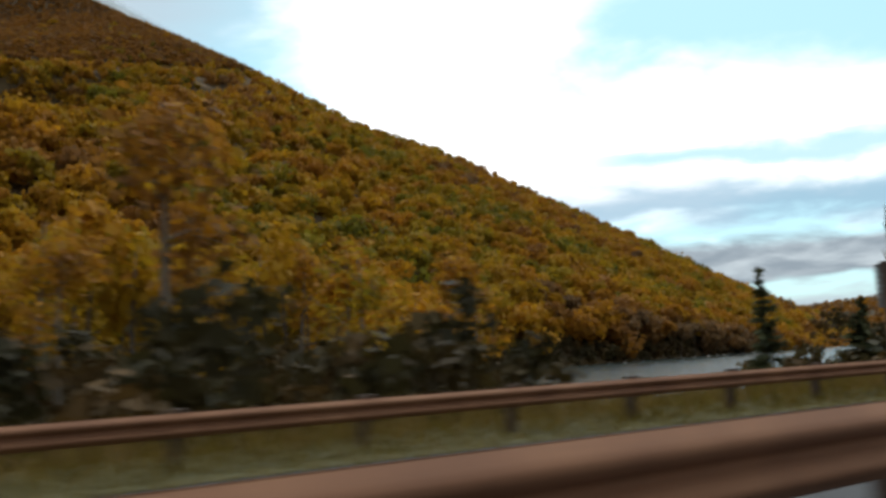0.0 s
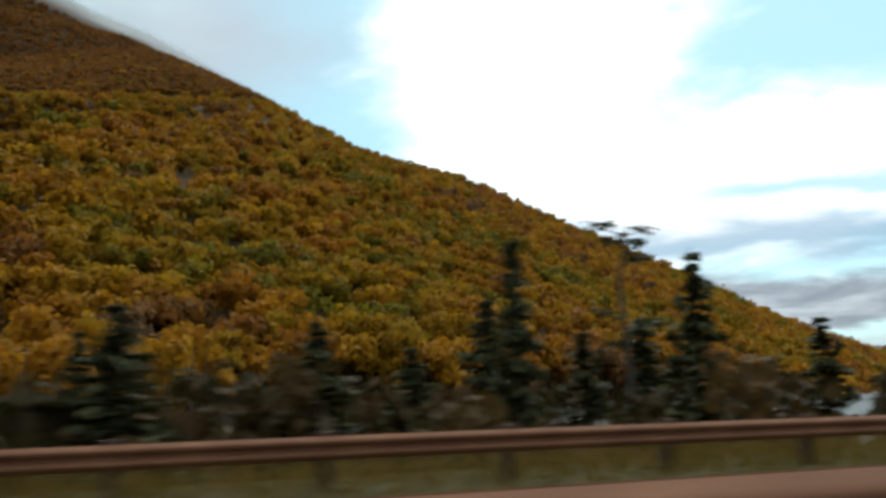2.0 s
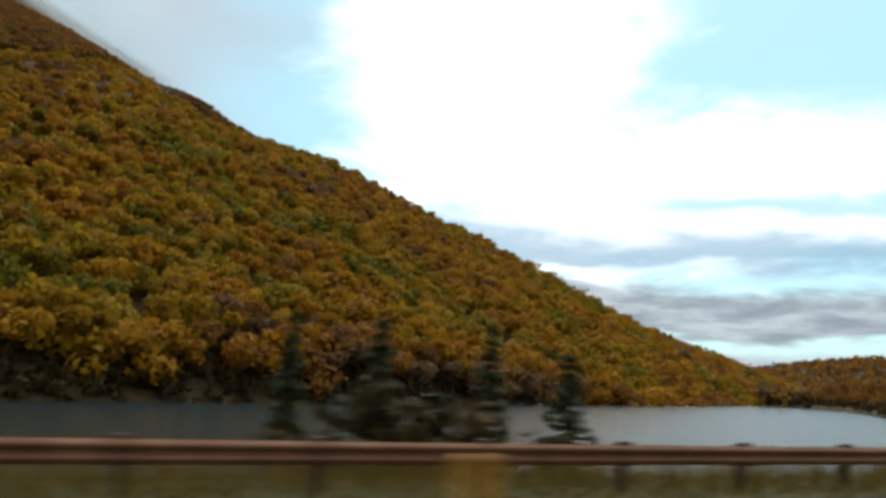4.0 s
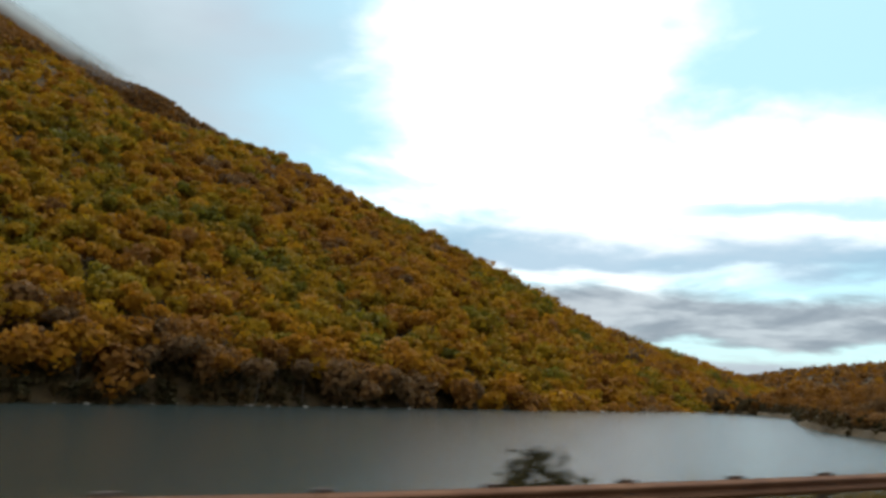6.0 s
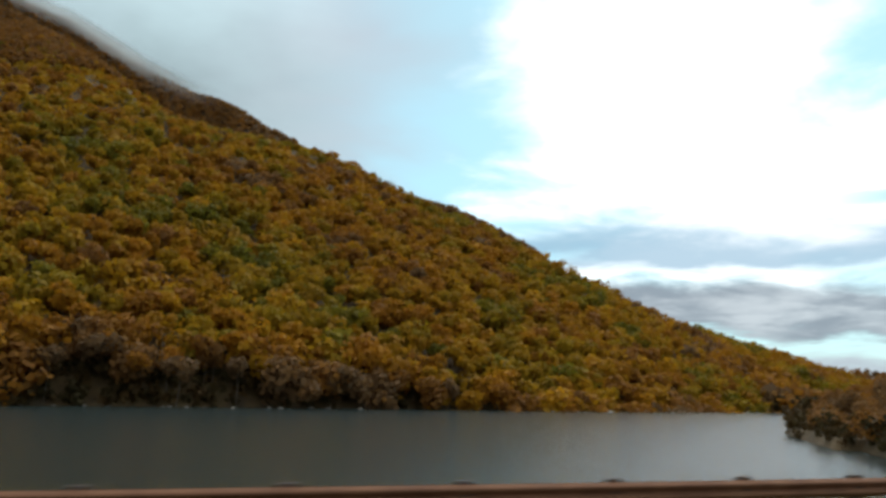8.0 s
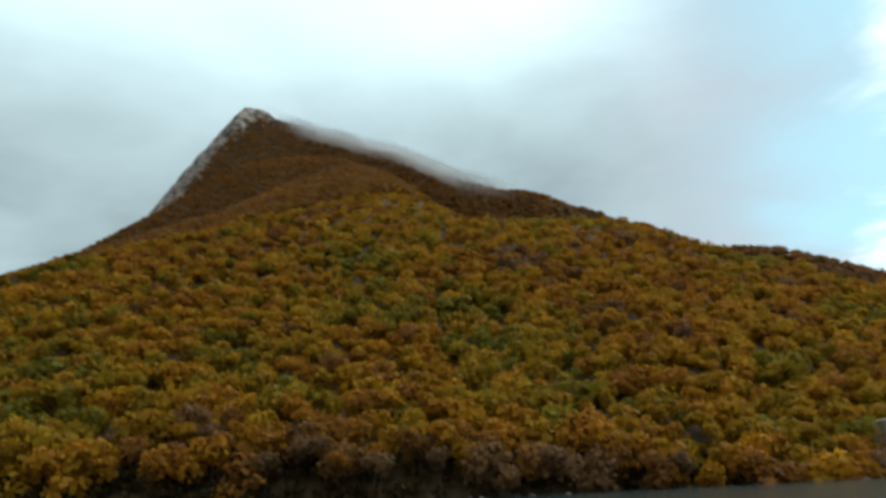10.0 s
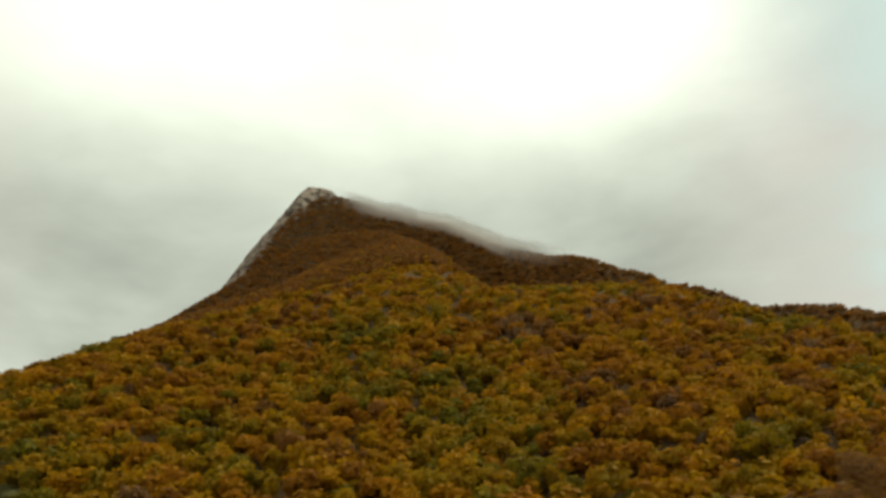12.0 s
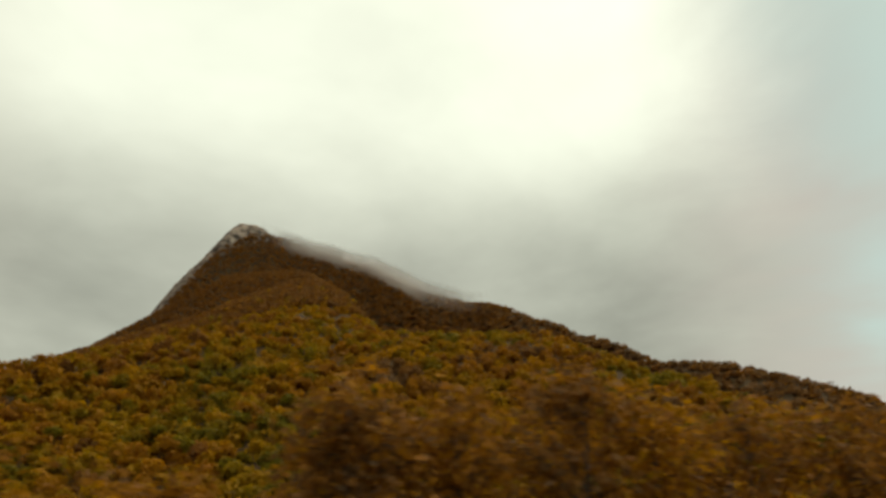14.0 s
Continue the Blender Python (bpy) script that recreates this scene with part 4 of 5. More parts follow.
    q2, tint2 = crowns(rng, bx, by, bg + rng.uniform(0.8, 3.0, len(bx)), r, r * 2.0, np.full(len(bx), 46), r * 0.3, rng.uniform(0.2, 1, len(bx)))
    gx, gy = np.meshgrid(np.arange(-30, 12, 2.4), np.arange(44, 118, 2.4), indexing="ij")
    bx, by = gx.ravel() + rng.normal(0, 0.7, gx.size), gy.ravel() + rng.normal(0, 0.7, gx.size)
    bg = ground_height(bx, by)
    keep = (bg > LAKE_Z + 0.1) & (nearest(bx, by)[1] > 30)
    bx, by, bg = bx[keep], by[keep], bg[keep]
    r = rng.uniform(1.0, 1.7, len(bx))
    q3, tint3 = crowns(rng, bx, by, bg + rng.uniform(0.6, 1.6, len(bx)), r, r * 1.6, np.full(len(bx), 40), r * 0.32, rng.uniform(0.2, 1, len(bx)))
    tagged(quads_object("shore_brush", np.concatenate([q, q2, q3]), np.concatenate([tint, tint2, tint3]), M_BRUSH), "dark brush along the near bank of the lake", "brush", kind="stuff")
    # the wooded point at the lake's other end
    gx, gy = np.meshgrid(np.arange(150, 330, 4.0), np.arange(105, 330, 4.0), indexing="ij")
    x, y = gx.ravel() + rng.normal(0, 1.1, gx.size), gy.ravel() + rng.normal(0, 1.1, gx.size)
    t, d = nearest(x, y)
    g = ground_height(x, y)
    keep = (g > LAKE_Z + 0.3) & (d > 21) & (x > np.interp(y, RIGHT_Y, RIGHT_X) + 2) & (hill_uv(x, y)[1] < 0)
    x, y, g, d = x[keep], y[keep], g[keep], d[keep]
    radius = rng.uniform(1.3, 2.6, len(x))
    top = g + rng.uniform(4.0, 9.0, len(x)) * np.interp(d, (21, 45), (0.55, 1.0)) * np.interp(x - np.interp(y, RIGHT_Y, RIGHT_X), (2, 14), (0.45, 1.0))
    near = (d < 60) & (y < 215)
    count = np.where(near, 620, 200)
    q, tint = crowns(rng, x, y, top, radius, np.minimum(radius * 2.4, top - g), count, radius * np.where(near, 0.115, 0.2), np.clip(0.70 + 0.3 * tree_tints(rng, x, y), 0, 1))
    tagged(quads_object("point_woods", q, tint, M_LEAVES), "low russet woods on the point of land beside the lake", "woods", kind="stuff")


def lake_bush():
    rng = np.random.default_rng(71)
    for x, y, top, r, hue in ((106.7, 68.6, 0.6, 1.3, 0.08), (108.3, 69.7, -0.4, 1.1, 0.2), (104.7, 67.8, -0.3, 1.0, 0.12)):
        one = np.array([0.0])
        g = on_ground(x, y)
        q, tint = crowns(rng, one, one, np.array([top - g]), np.array([r]), np.array([top - g]), np.array([420]), np.array([0.17]), np.array([hue]))
        lines = [(((0, 0, -0.2), (0.3 * math.cos(a), 0.3 * math.sin(a), (top - g) * 0.5), (0.6 * math.cos(a), 0.6 * math.sin(a), (top - g) * 0.9)), (0.03, 0.02, 0.008)) for a in (0.2, 1.5, 2.9, 4.4, 5.5)]
        v, f = tubes(lines, 5)
        t = tree("bush", (v, f, q, tint), M_DARK_BARK, M_BRUSH, "dark olive bush on the bank behind the guardrail", "bush")
        t.location = (x, y, g)


roadside_spruces()
pine_and_snag()
birches()
ash_tree(188.9, 171.8, 9.6)
late_trees(s_at(14.0) + 1.4)
valley_woods()
lake_bush()


# ---------------------------------------------------------------- signs and markers
M_BOARD = surface("grey_boards", [(0.3, (0.12, 0.122, 0.125)), (0.7, (0.19, 0.193, 0.197))], 2.0, 30, 0.5, 0.3, 0.1, 0.003)
M_PLATE = surface("white_plate", [(0.3, (0.62, 0.62, 0.60)), (0.7, (0.74, 0.74, 0.72))], 3.0, 40, 0.45, 0.0, 0.05, 0.002)
M_YELLOW = surface("yellow_reflector", [(0.3, (0.60, 0.27, 0.02)), (0.7, (0.72, 0.34, 0.03))], 4.0, 40, 0.4, 0.0, 0.05, 0.002)


def road_sign():
    """The back of a large sign: level boards on two timber posts."""
    a, b = Vector((11.75, 16.9, 0)), Vector((10.82, 18.95, 0))
    across = (b - a).normalized()
    wide = (b - a).length
    ang = math.degrees(math.atan2(across.y, across.x))
    g = min(on_ground(a.x, a.y), on_ground(b.x, b.y))
    sign = tagged(new("road_sign"), "back of a large grey boarded road sign on two timber posts", "road sign")
    sign.matrix_basis = Matrix.Translation((a.x, a.y, g)) @ pose(0, 0, 0, 0, 0, ang)
    for k in range(8):
        bm = bmesh.new()
        z = 1.78 - g + k * 0.132
        box(bm, 0, -0.02, z, wide, 0.02, z + 0.122)
        bmesh.ops.bevel(bm, geom=bm.edges[:], offset=0.006, segments=1, affect="EDGES")
        part("board", bm, M_BOARD, sign)
    for x in (0.95, wide - 0.4):
        bm = bmesh.new()
        box(bm, x, 0.022, -0.4, x + 0.15, 0.17, 2.86 - g)
        bmesh.ops.bevel(bm, geom=bm.edges[:], offset=0.01, segments=1, affect="EDGES")
        part("post", bm, M_POST, sign, "dark timber post")


def marker_post(x, y, top, along, dark_back=False):
    """A small white plate on a slim steel post, turned across the road."""
    g = on_ground(x, y)
    thing = tagged(new("marker_post"), "small blank white marker plate on a dark steel post", "marker post", "marker posts by the lake")
    thing.matrix_basis = Matrix.Translation((x, y, g)) @ pose(0, 0, 0, 0, 0, along)
    bm = bmesh.new()
    box(bm, -0.035, -0.02, -0.4, 0.035, 0.02, top - g - 0.02)
    box(bm, -0.035, 0.02, -0.4, -0.025, 0.05, top - g - 0.02)
    box(bm, 0.025, 0.02, -0.4, 0.035, 0.05, top - g - 0.02)
    part("post", bm, M_DARK_BARK, thing)
    bm = bmesh.new()
    box(bm, -0.16, -0.032, top - g - 0.58, 0.16, -0.024, top - g)
    bmesh.ops.bevel(bm, geom=[e for e in bm.edges if abs(e.verts[0].co.y - e.verts[1].co.y) > 0.001], offset=0.03, segments=3, affect="EDGES")
    part("plate", bm, M_PLATE, thing, "plain white plate")
    if dark_back:
        bm = bmesh.new()
        box(bm, -0.155, -0.022, top - g - 0.575, 0.155, -0.015, top - g - 0.005)
        part("backing", bm, M_POST, thing, "dark backing board")


def delineator(s):
    """A yellow reflector plate on top of the median rail."""
    p, q = at_road(s, 3.1), at_road(s + 0.5, 3.1)
    thing = tagged(new("delineator"), "yellow reflector plate standing on the median guardrail", "delineator", "delineators on the median rail")
    thing.matrix_basis = Matrix.Translation(p + np.array((0, 0, 0.81))) @ pose(0, 0, 0, 0, 0, math.degrees(math.atan2(q[1] - p[1], q[0] - p[0])))
    bm = bmesh.new()
    box(bm, -0.004, -0.02, -0.12, 0.004, 0.02, 0.06)
    part("bracket", bm, M_POST, thing)
    bm = bmesh.new()
    box(bm, -0.05, -0.06, 0.05, -0.005, 0.06, 0.24)
    bmesh.ops.bevel(bm, geom=bm.edges[:], offset=0.01, segments=1, affect="EDGES")
    part("reflector", bm, M_YELLOW, thing)


road_sign()
marker_post(116.4, 70.03, 1.97, 35 + 90, True)
marker_post(166.2, 110.6, 1.64, 50 + 90)
for t_ in (2.45, 4.073, 6.93):
    delineator(s_at(t_))


# ---------------------------------------------------------------- a car on the other carriageway
M_PAINT, _t, _p = material("dark_car_paint", 0.5)
_n = noisy(_t, 3.0, 3.0, 0.5)
_t.links.new(ramp(_t, [(0.3, (0.012, 0.012, 0.020)), (0.7, (0.020, 0.020, 0.030))], _n.outputs[0]).outputs[0], _p.inputs["Base Color"])
_p.inputs["Coat Weight"].default_value = 0.03
_p.inputs["Specular IOR Level"].default_value = 0.18
M_GLASS, _t, _p = material("tinted_glass", 0.06)
_p.inputs["Base Color"].default_value = (0.03, 0.045, 0.045, 1)
_p.inputs["IOR"].default_value = 1.5
M_CHROME, _t, _p = material("chrome_trim", 0.22, 1.0)
_p.inputs["Base Color"].default_value = (0.75, 0.76, 0.78, 1)
M_TYRE = surface("tyre_rubber", [(0.3, (0.018, 0.018, 0.018)), (0.7, (0.03, 0.03, 0.03))], 8, 60, 0.85, 0, 0.3, 0.003)
M_LAMP, _t, _p = material("clear_lamp", 0.12)
_p.inputs["Base Color"].default_value = (0.62, 0.64, 0.66, 1)
M_TAIL, _t, _p = material("red_lamp", 0.2)
_p.inputs["Base Color"].default_value = (0.45, 0.02, 0.015, 1)
_p.inputs["Emission Color"].default_value = (1.0, 0.10, 0.05, 1)
_p.inputs["Emission Strength"].default_value = 0.7
CAR_X = (0.0, 0.10, 0.35, 0.8, 1.25, 1.6, 2.3, 3.0, 3.7, 4.3, 4.6, 4.72)
CAR_BELT = (0.62, 0.72, 0.82, 0.90, 0.97, 0.99, 1.0, 1.02, 1.04, 1.05, 1.04, 0.95)
CAR_HALF = (0.52, 0.70, 0.82, 0.88, 0.90, 0.90, 0.90, 0.90, 0.90, 0.88, 0.82, 0.72)


def loft(rings):
    """A closed skin over rings of equal count, ends capped."""
    bm = bmesh.new()
    rows = [[bm.verts.new(c) for c in ring] for ring in rings]
    n = len(rows[0])
    for a, b in zip(rows, rows[1:]):
        for i in range(n):
            bm.faces.new((a[i], a[(i + 1) % n], b[(i + 1) % n], b[i]))
    bm.faces.new(rows[0][::-1])
    bm.faces.new(rows[-1])
    bmesh.ops.recalc_face_normals(bm, faces=bm.faces[:])
    for f in bm.faces:
        f.smooth = True
    return bm


def car_roof(x):
    return float(np.interp(x, (1.15, 1.55, 2.05, 2.6, 3.4, 4.1, 4.45, 4.66), (0.96, 1.22, 1.44, 1.50, 1.49, 1.42, 1.30, 1.06)))


def cabin_side(x, f, out=0.0):
    """A place on the cabin's flank: f runs from the belt line up to the roof's edge."""
    low = float(np.interp(x, CAR_X, CAR_BELT))
    return (x, float(np.interp(f, (0, 0.85, 1), (0.83, 0.66, 0.58))) + out, low + (car_roof(x) - low) * f)


def wagon(s, d):
    """A dark estate car that comes the other way: nose at its local origin, length along +x."""
    p, q = at_road(s, d), at_road(s + 4.0, d)
    thing = tagged(new("car"), "dark blue-black estate car with roof bars on the far carriageway", "car")
    thing.matrix_basis = Matrix.Translation(p) @ pose(0, 0, 0, 0, 0, math.degrees(math.atan2(q[1] - p[1], q[0] - p[0])))
    rings = []
    for x, belt, half in zip(CAR_X, CAR_BELT, CAR_HALF):
        low = float(np.interp(x, (0, 0.3, 4.4, 4.72), (0.34, 0.22, 0.22, 0.36)))
        side = [(0.55 * half, low), (0.94 * half, low + 0.05), (half, low + 0.22), (half, belt - 0.16), (0.965 * half, belt - 0.05), (0.90 * half, belt), (0.4 * half, belt + 0.02)]
        rings.append([(x, y, z) for y, z in side] + [(x, -y, z) for y, z in side[::-1]])
    part("body", loft(rings), M_PAINT, thing)
    rings = []
    for x in (1.15, 1.4, 1.75, 2.1, 2.5, 3.0, 3.5, 4.0, 4.3, 4.5, 4.66):
        side = [cabin_side(x, 0.0), cabin_side(x, 0.45), cabin_side(x, 0.85), cabin_side(x, 0.96), (x, 0.50, car_roof(x) + 0.012), (x, 0.2, car_roof(x) + 0.03)]
        rings.append(side + [(a, -b, c) for a, b, c in side[::-1]])
    part("cabin", loft(rings), M_PAINT, thing)
    for sign in (1, -1):
        for x0, x1, x2, x3 in ((1.62, 2.52, 1.98, 2.52), (2.60, 3.50, 2.60, 3.50), (3.58, 4.36, 3.58, 4.18)):
            bm = bmesh.new()
            grid = [[bm.verts.new((c[0], sign * c[1], c[2])) for c in (cabin_side(x0 + (x2 - x0) * f + (x1 + (x3 - x1) * f - x0 - (x2 - x0) * f) * k / 5, 0.08 + 0.76 * f, 0.008) for k in range(6))] for f in (0, 0.33, 0.66, 1)]
            for r, t in zip(grid, grid[1:]):
                for i in range(5):
                    bm.faces.new((r[i], r[i + 1], t[i + 1], t[i]))
            part("side_window", bm, M_GLASS, thing, "tinted side window")
        bm = bmesh.new()
        for k in range(8):
            xa, xb = 1.45 + 0.37 * k, 1.45 + 0.37 * (k + 1)
            a, b = cabin_side(xa, 0.05, 0.012), cabin_side(xb, 0.05, 0.012)
            v = [bm.verts.new((c[0], sign * (c[1] + o), c[2] + h)) for c in (a, b) for o, h in ((0, -0.022), (0.012, -0.022), (0.012, 0.022), (0, 0.022))]
            for f in ((0, 1, 5, 4), (1, 2, 6, 5), (2, 3, 7, 6), (3, 0, 4, 7)):
                bm.faces.new([v[i] for i in f])
        part("window_trim", bm, M_CHROME, thing, "bright window trim")
        v, f = tubes([([(x, sign * 0.56, car_roof(x) + h) for x, h in ((2.15, 0.0), (2.25, 0.07), (3.1, 0.085), (3.95, 0.075), (4.05, 0.01))], [0.018] * 5)], 6)
        mesh_object("roof_rail", v, f, M_POST, thing, smooth=True)
        bm = bmesh.new()
        box(bm, 1.62, sign * 0.92 - 0.09, 0.97, 1.78, sign * 0.92 + 0.09, 1.10)
        bmesh.ops.bevel(bm, geom=bm.edges[:], offset=0.035, segments=2, affect="EDGES")
        part("wing_mirror", bm, M_PAINT, thing)
        for xa in (2.38, 3.36):
            bm = bmesh.new()
            box(bm, xa, sign * 0.905 - 0.012, 0.865, xa + 0.16, sign * 0.905 + 0.012, 0.892)
            bmesh.ops.bevel(bm, geom=bm.edges[:], offset=0.008, segments=1, affect="EDGES")
            part("door_handle", bm, M_PAINT, thing)
        for name, mat, x0, x1, z0, z1, y0, y1 in (("headlight", M_LAMP, 0.07, 0.52, 0.64, 0.79, 0.60, 0.845), ("tail_light", M_TAIL, 4.42, 4.70, 0.82, 0.98, 0.66, 0.865)):
            bm = bmesh.new()
            box(bm, x0, min(sign * y0, sign * y1), z0, x1, max(sign * y0, sign * y1), z1)
            bmesh.ops.bevel(bm, geom=bm.edges[:], offset=0.04, segments=2, affect="EDGES")
            part(name, bm, mat, thing, "clear headlight" if mat is M_LAMP else "lit red tail light")
        for x in (0.92, 3.70):
            bm = bmesh.new()
            bmesh.ops.create_cone(bm, cap_ends=True, segments=28, radius1=0.335, radius2=0.335, depth=0.215)
            bmesh.ops.bevel(bm, geom=[e for e in bm.edges if abs(e.verts[0].co.z - e.verts[1].co.z) < 0.01], offset=0.03, segments=2, affect="EDGES")
            bmesh.ops.transform(bm, matrix=Matrix.Translation((x, sign * 0.805, 0.335)) @ pose(0, 0, 0, 90, 0, 0), verts=bm.verts[:])
            wheel = part("wheel", bm, M_TYRE, thing, "black rubber tyre")
            bm = bmesh.new()
            bmesh.ops.create_cone(bm, cap_ends=True, segments=24, radius1=0.215, radius2=0.19, depth=0.03)
            for k in range(5):
                b2 = bmesh.ops.create_cube(bm, size=1.0)["verts"]
                bmesh.ops.transform(bm, matrix=pose(0, 0, 0, 0, 0, 72 * k) @ Matrix.Translation((0.11, 0, 0.015)) @ Matrix.Diagonal((0.19, 0.045, 0.02, 1)), verts=b2)
            bmesh.ops.transform(bm, matrix=Matrix.Translation((x, sign * 0.912, 0.335)) @ pose(0, 0, 0, -90 * sign, 0, 0), verts=bm.verts[:])
            part("rim", bm, M_CHROME, wheel, "alloy rim")
    for x0, x1, name in ((1.22, 1.98, "windscreen"), (4.34, 4.63, "rear_window")):
        bm = bmesh.new()
        grid = []
        for k in range(5):
            x = x0 + (x1 - x0) * k / 4
            z = car_roof(x) + 0.036
            w = 0.60 if name == "windscreen" else 0.5
            grid.append([bm.verts.new((x, y, z - 0.05 * (abs(y) / 0.6) ** 2)) for y in (-w, -w / 2, 0, w / 2, w)])
        for r, t in zip(grid, grid[1:]):
            for i in range(4):
                bm.faces.new((r[i], r[i + 1], t[i + 1], t[i]))
        part(name, bm, M_GLASS, thing, "tinted glass")
    for x in (2.55, 3.55):
        v, f = tubes([(((x, -0.6, 1.60), (x, 0.6, 1.60)), (0.022, 0.022))], 6)
        mesh_object("crossbar", v, f, M_POST, thing, smooth=True)


wagon(s_at(7.0) + 9.2, 6.5)


# ---------------------------------------------------------------- shore stones, grass
def shore_stones():
    rng = np.random.default_rng(83)
    verts, faces = [], []
    for _ in range(48):
        s = rng.uniform(-70, 190)
        u = rng.uniform(-4.5, 0.5)
        x, y = hill_xy(s, u)
        r = rng.uniform(0.15, 0.42) * (1.7 if rng.random() < 0.12 else 1)
        bm = bmesh.new()
        bmesh.ops.create_icosphere(bm, subdivisions=2, radius=1.0)
        base = len(verts)
        k = rng.uniform(0, 50)
        for v in bm.verts:
            w = 1 + 0.35 * noise.noise(v.co * 1.3 + Vector((k, 0, 0)))
            verts.append((x + v.co.x * r * w * 1.3, y + v.co.y * r * w, LAKE_Z + 0.1 * r + v.co.z * r * w * 0.65))
        faces += [tuple(base + v.index for v in f.verts) for f in bm.faces]
        bm.free()
    tagged(mesh_object("shore_stones", verts, faces, M_ROCK), "pale boulders along the far shoreline", "stones", kind="stuff")


def verge_grass():
    rng = np.random.default_rng(97)
    n = 110000
    s = rng.uniform(s_at(0) - 12, s_at(10.5), n)
    d = np.where(rng.random(n) < 0.45, rng.uniform(9.2, 10.9, n), rng.uniform(10.9, 13.6, n))
    x = np.interp(s, LINE_S, LINE[:, 0]) + d * np.interp(s, LINE_S, LINE_N[:, 0])
    y = np.interp(s, LINE_S, LINE[:, 1]) + d * np.interp(s, LINE_S, LINE_N[:, 1])
    t = np.interp(s, LINE_S, LINE_T)
    z = np.where(d < 12.5, road_height(t, d), ground_height(x, y)) - 0.02
    patch = np.array([noise.noise((a * 0.25, b * 0.25, 0.0)) for a, b in zip(x[::10], y[::10])]).repeat(10)
    h = rng.uniform(0.06, 0.2, n) * np.interp(d, (9.2, 10.6, 11.3, 13.5), (0.6, 1.2, 2.5, 4.2)) * (1 + 0.8 * patch)
    a = rng.uniform(0, math.pi, n)
    w = rng.uniform(0.008, 0.02, n)
    lean = rng.normal(0, 0.35, (n, 2)) * h[:, None]
    side = np.stack([np.cos(a) * w, np.sin(a) * w, np.zeros(n)], 1)
    p = np.stack([x, y, z], 1)
    tip = p + np.stack([lean[:, 0], lean[:, 1], h], 1)
    q = np.stack([p - side, p + side, tip + side * 0.25, tip - side * 0.25], 1)
    tint = np.stack([np.clip(0.4 + 0.5 * patch + 0.25 * (d > 11.2) + rng.normal(0, 0.2, n), 0, 1), rng.uniform(0, 1, n)], 1)
    tagged(quads_object("verge_grass", q, tint, M_GRASS), "green and straw-coloured grass and weeds under the guardrail", "grass", kind="stuff")


shore_stones()
verge_grass()


# ---------------------------------------------------------------- far woods and cloud on the summit
def far_woods():
    rng = np.random.default_rng(101)
    gx, gy = np.meshgrid(np.arange(150, 760, 9.0), np.arange(300, 800, 9.0), indexing="ij")
    x, y = gx.ravel() + rng.normal(0, 2.5, gx.size), gy.ravel() + rng.normal(0, 2.5, gx.size)
    g = ground_height(x, y)
    keep = (g > LAKE_Z + 0.8) & ((hill_uv(x, y)[1] < 60) | (hill_uv(x, y)[0] > 450))
    x, y, g = x[keep], y[keep], g[keep]
    r = rng.uniform(4.0, 6.5, len(x))
    q, tint = crowns(rng, x, y, g + rng.uniform(4.0, 7.5, len(x)), r, r * 1.7, np.full(len(x), 30), r * 0.42, rng.uniform(0.66, 1.0, len(x)))
    tagged(quads_object("far_woods", q, tint, M_LEAVES), "brown distant woods on the hills down the valley", "woods", kind="stuff")


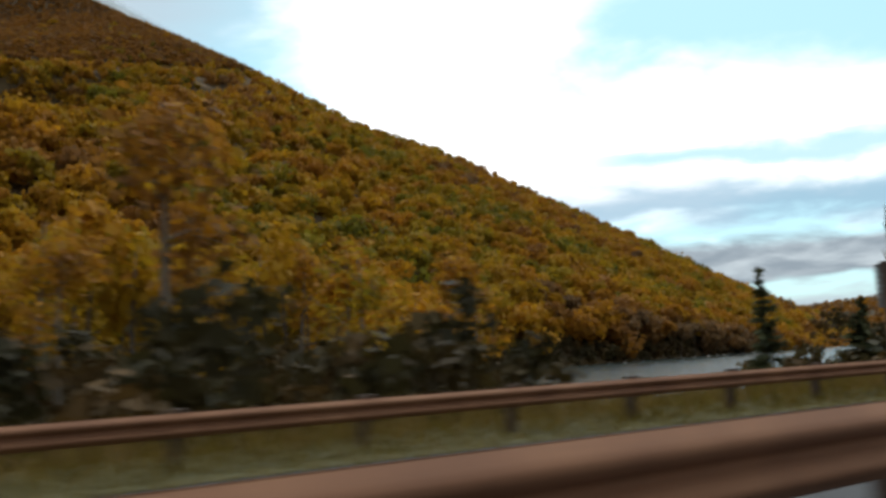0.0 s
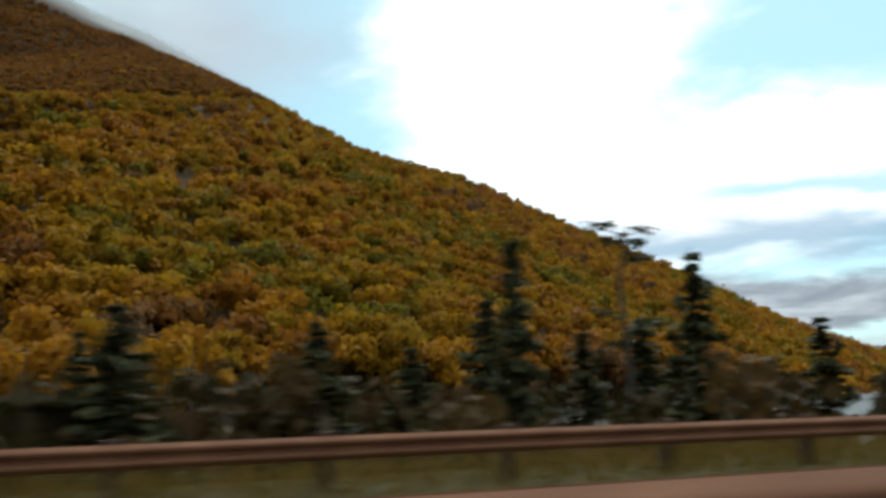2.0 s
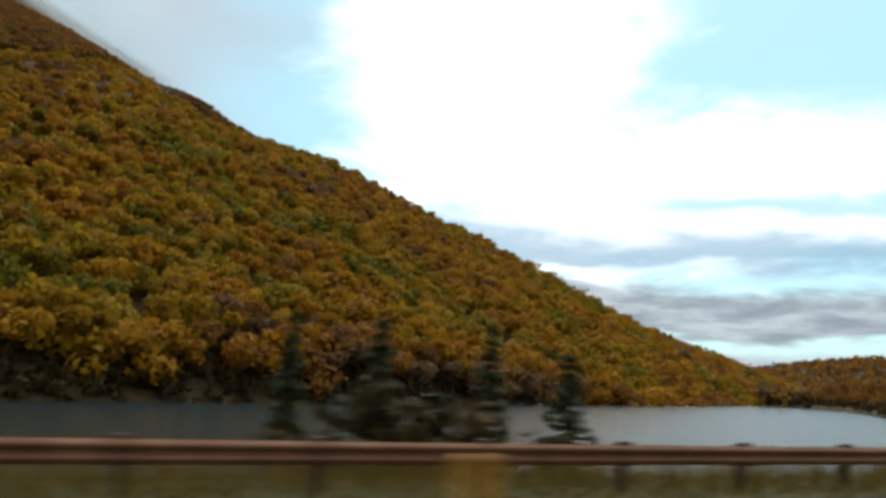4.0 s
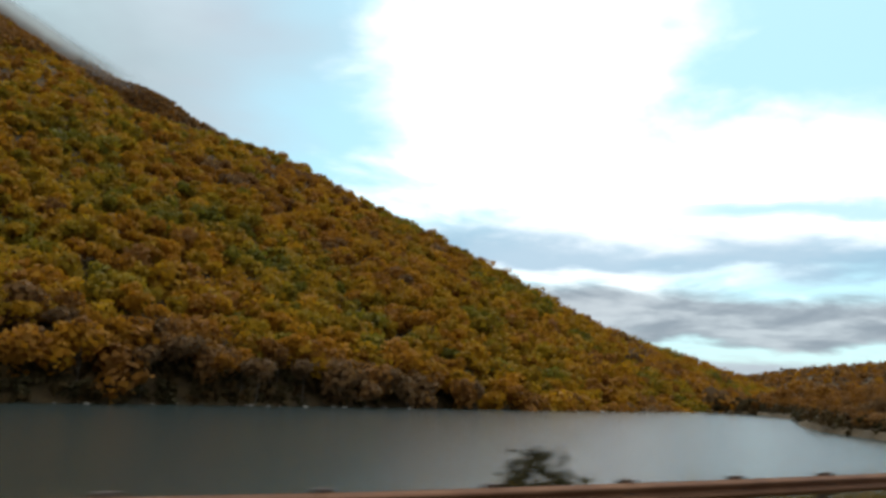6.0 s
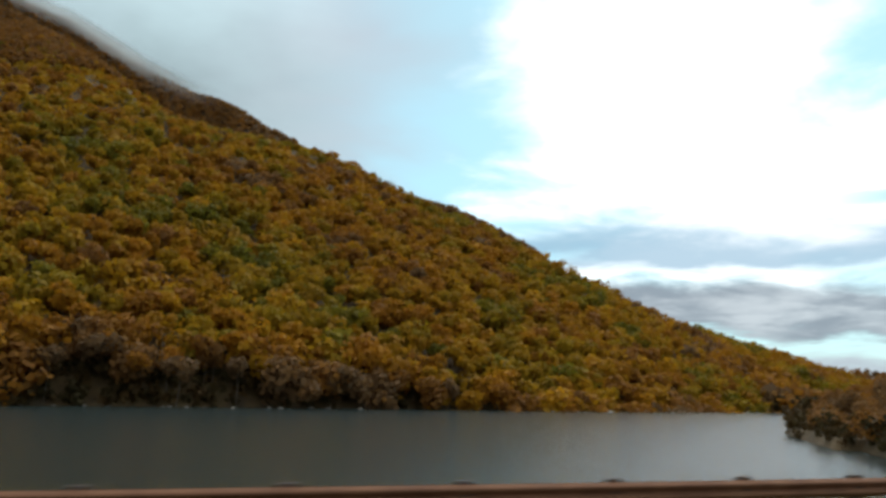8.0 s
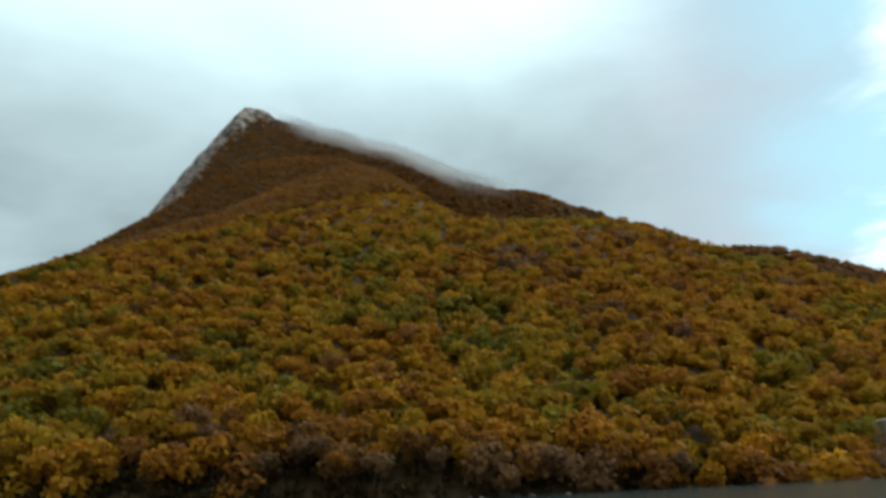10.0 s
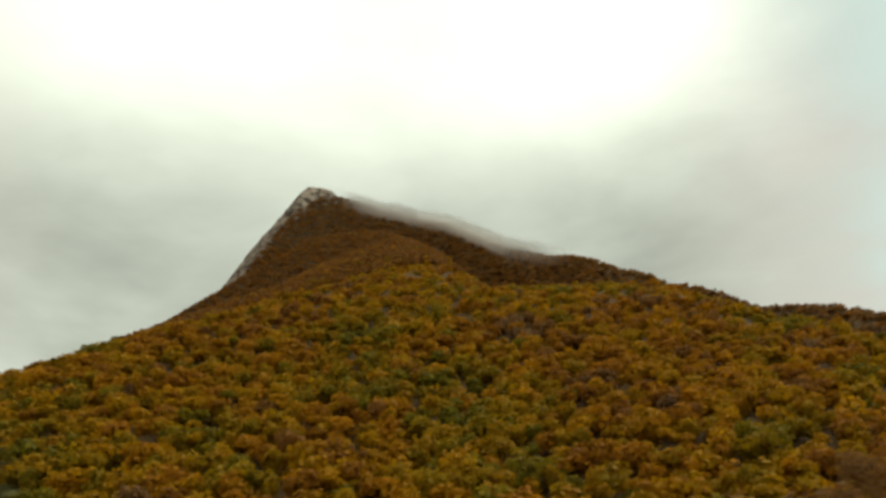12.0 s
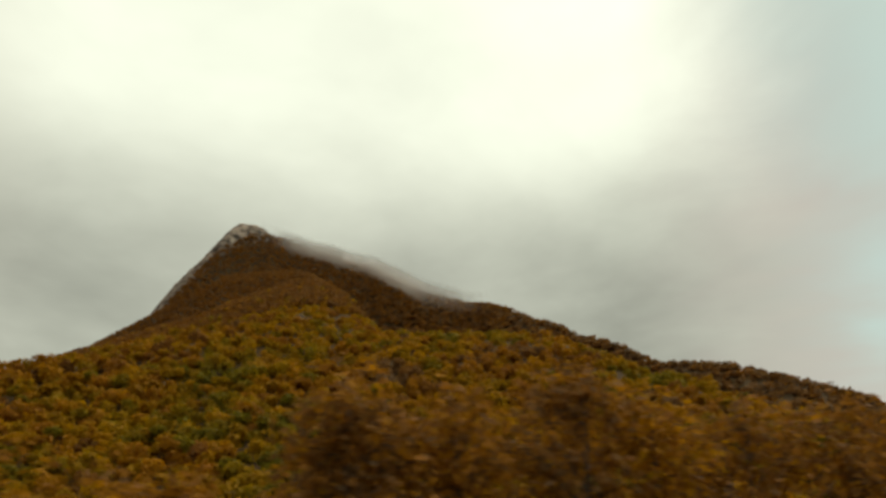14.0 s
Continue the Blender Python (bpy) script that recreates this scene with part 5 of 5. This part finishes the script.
def mist_material():
    m, t, p = material("cloud_mist", 1.0)
    uv = t.nodes.new("ShaderNodeUVMap")
    uv.uv_map = "tint"
    sep = t.nodes.new("ShaderNodeSeparateXYZ")
    t.links.new(uv.outputs[0], sep.inputs[0])
    n = noisy(t, 0.012, 0.5, 0.4)
    p.inputs["Base Color"].default_value = (0.79, 0.83, 0.83, 1)
    p.inputs["Specular IOR Level"].default_value = 0.0
    tr = t.nodes.new("ShaderNodeBsdfTranslucent")
    tr.inputs[0].default_value = (0.79, 0.83, 0.83, 1)
    both = t.nodes.new("ShaderNodeMixShader")
    both.inputs[0].default_value = 0.75
    t.links.new(p.outputs[0], both.inputs[1])
    t.links.new(tr.outputs[0], both.inputs[2])
    clear = t.nodes.new("ShaderNodeBsdfTransparent")
    puff = t.nodes.new("ShaderNodeMapRange")
    puff.interpolation_type = "SMOOTHSTEP"
    for k, v in ((1, 0.32), (2, 0.62), (3, 0.45), (4, 1.0)):
        puff.inputs[k].default_value = v
    t.links.new(n.outputs[0], puff.inputs[0])
    dens = t.nodes.new("ShaderNodeMath")
    dens.operation = "MULTIPLY"
    t.links.new(sep.outputs[1], dens.inputs[0])
    t.links.new(puff.outputs[0], dens.inputs[1])
    mx = t.nodes.new("ShaderNodeMixShader")
    t.links.new(dens.outputs[0], mx.inputs[0])
    t.links.new(clear.outputs[0], mx.inputs[1])
    t.links.new(both.outputs[0], mx.inputs[2])
    t.links.new(mx.outputs[0], t.nodes["Material Output"].inputs[0])
    return m


def summit_cloud():
    """Layers of thin mist that drape over the crest from the summit down its right shoulder."""
    mist = mist_material()
    cloud = tagged(new("cloud"), "thin grey cloud draped over the summit and crest", "cloud")
    for back, low, high, most in ((-19, -25, 6, 0.5), (-13, -19, 7, 0.6), (-7, -14, 9, 0.65), (-1, -9, 11, 0.6)):
        ss, vv = np.linspace(-84, 100, 70), np.linspace(0, 1, 20)
        verts, uvs, faces = [], [], []
        for s in ss:
            u = float(np.interp(s, CREST_S, CREST_U)) + back + float(back_gap(s))
            z0 = float(np.interp(s, BACK_S, BACK_Z))
            ends = float(np.interp(s, (-84, -70, -45, 45, 75, 100), (0, 0.15, 1, 0.95, 0.5, 0)))
            ends = ends * ends * (3 - 2 * ends)
            for v in vv:
                x, y = hill_xy(s, u + 10 * v * v)
                verts.append((x, y, z0 + low + (high - low) * v))
                soft = np.interp(v, (0, 0.5, 0.62, 1), (0, 1, 1, 0))
                uvs.append((0.5, most * ends * soft * soft * (3 - 2 * soft)))
        n = len(vv)
        faces = [(i * n + j, (i + 1) * n + j, (i + 1) * n + j + 1, i * n + j + 1) for i in range(len(ss) - 1) for j in range(n - 1)]
        ob = mesh_object("mist_layer", verts, faces, mist, cloud, smooth=True)
        lay = ob.data.uv_layers.new(name="tint")
        loops = np.empty(len(ob.data.loops), np.int32)
        ob.data.loops.foreach_get("vertex_index", loops)
        lay.data.foreach_set("uv", np.array(uvs, np.float32)[loops].ravel())
        ob.visible_shadow = False


far_woods()
summit_cloud()
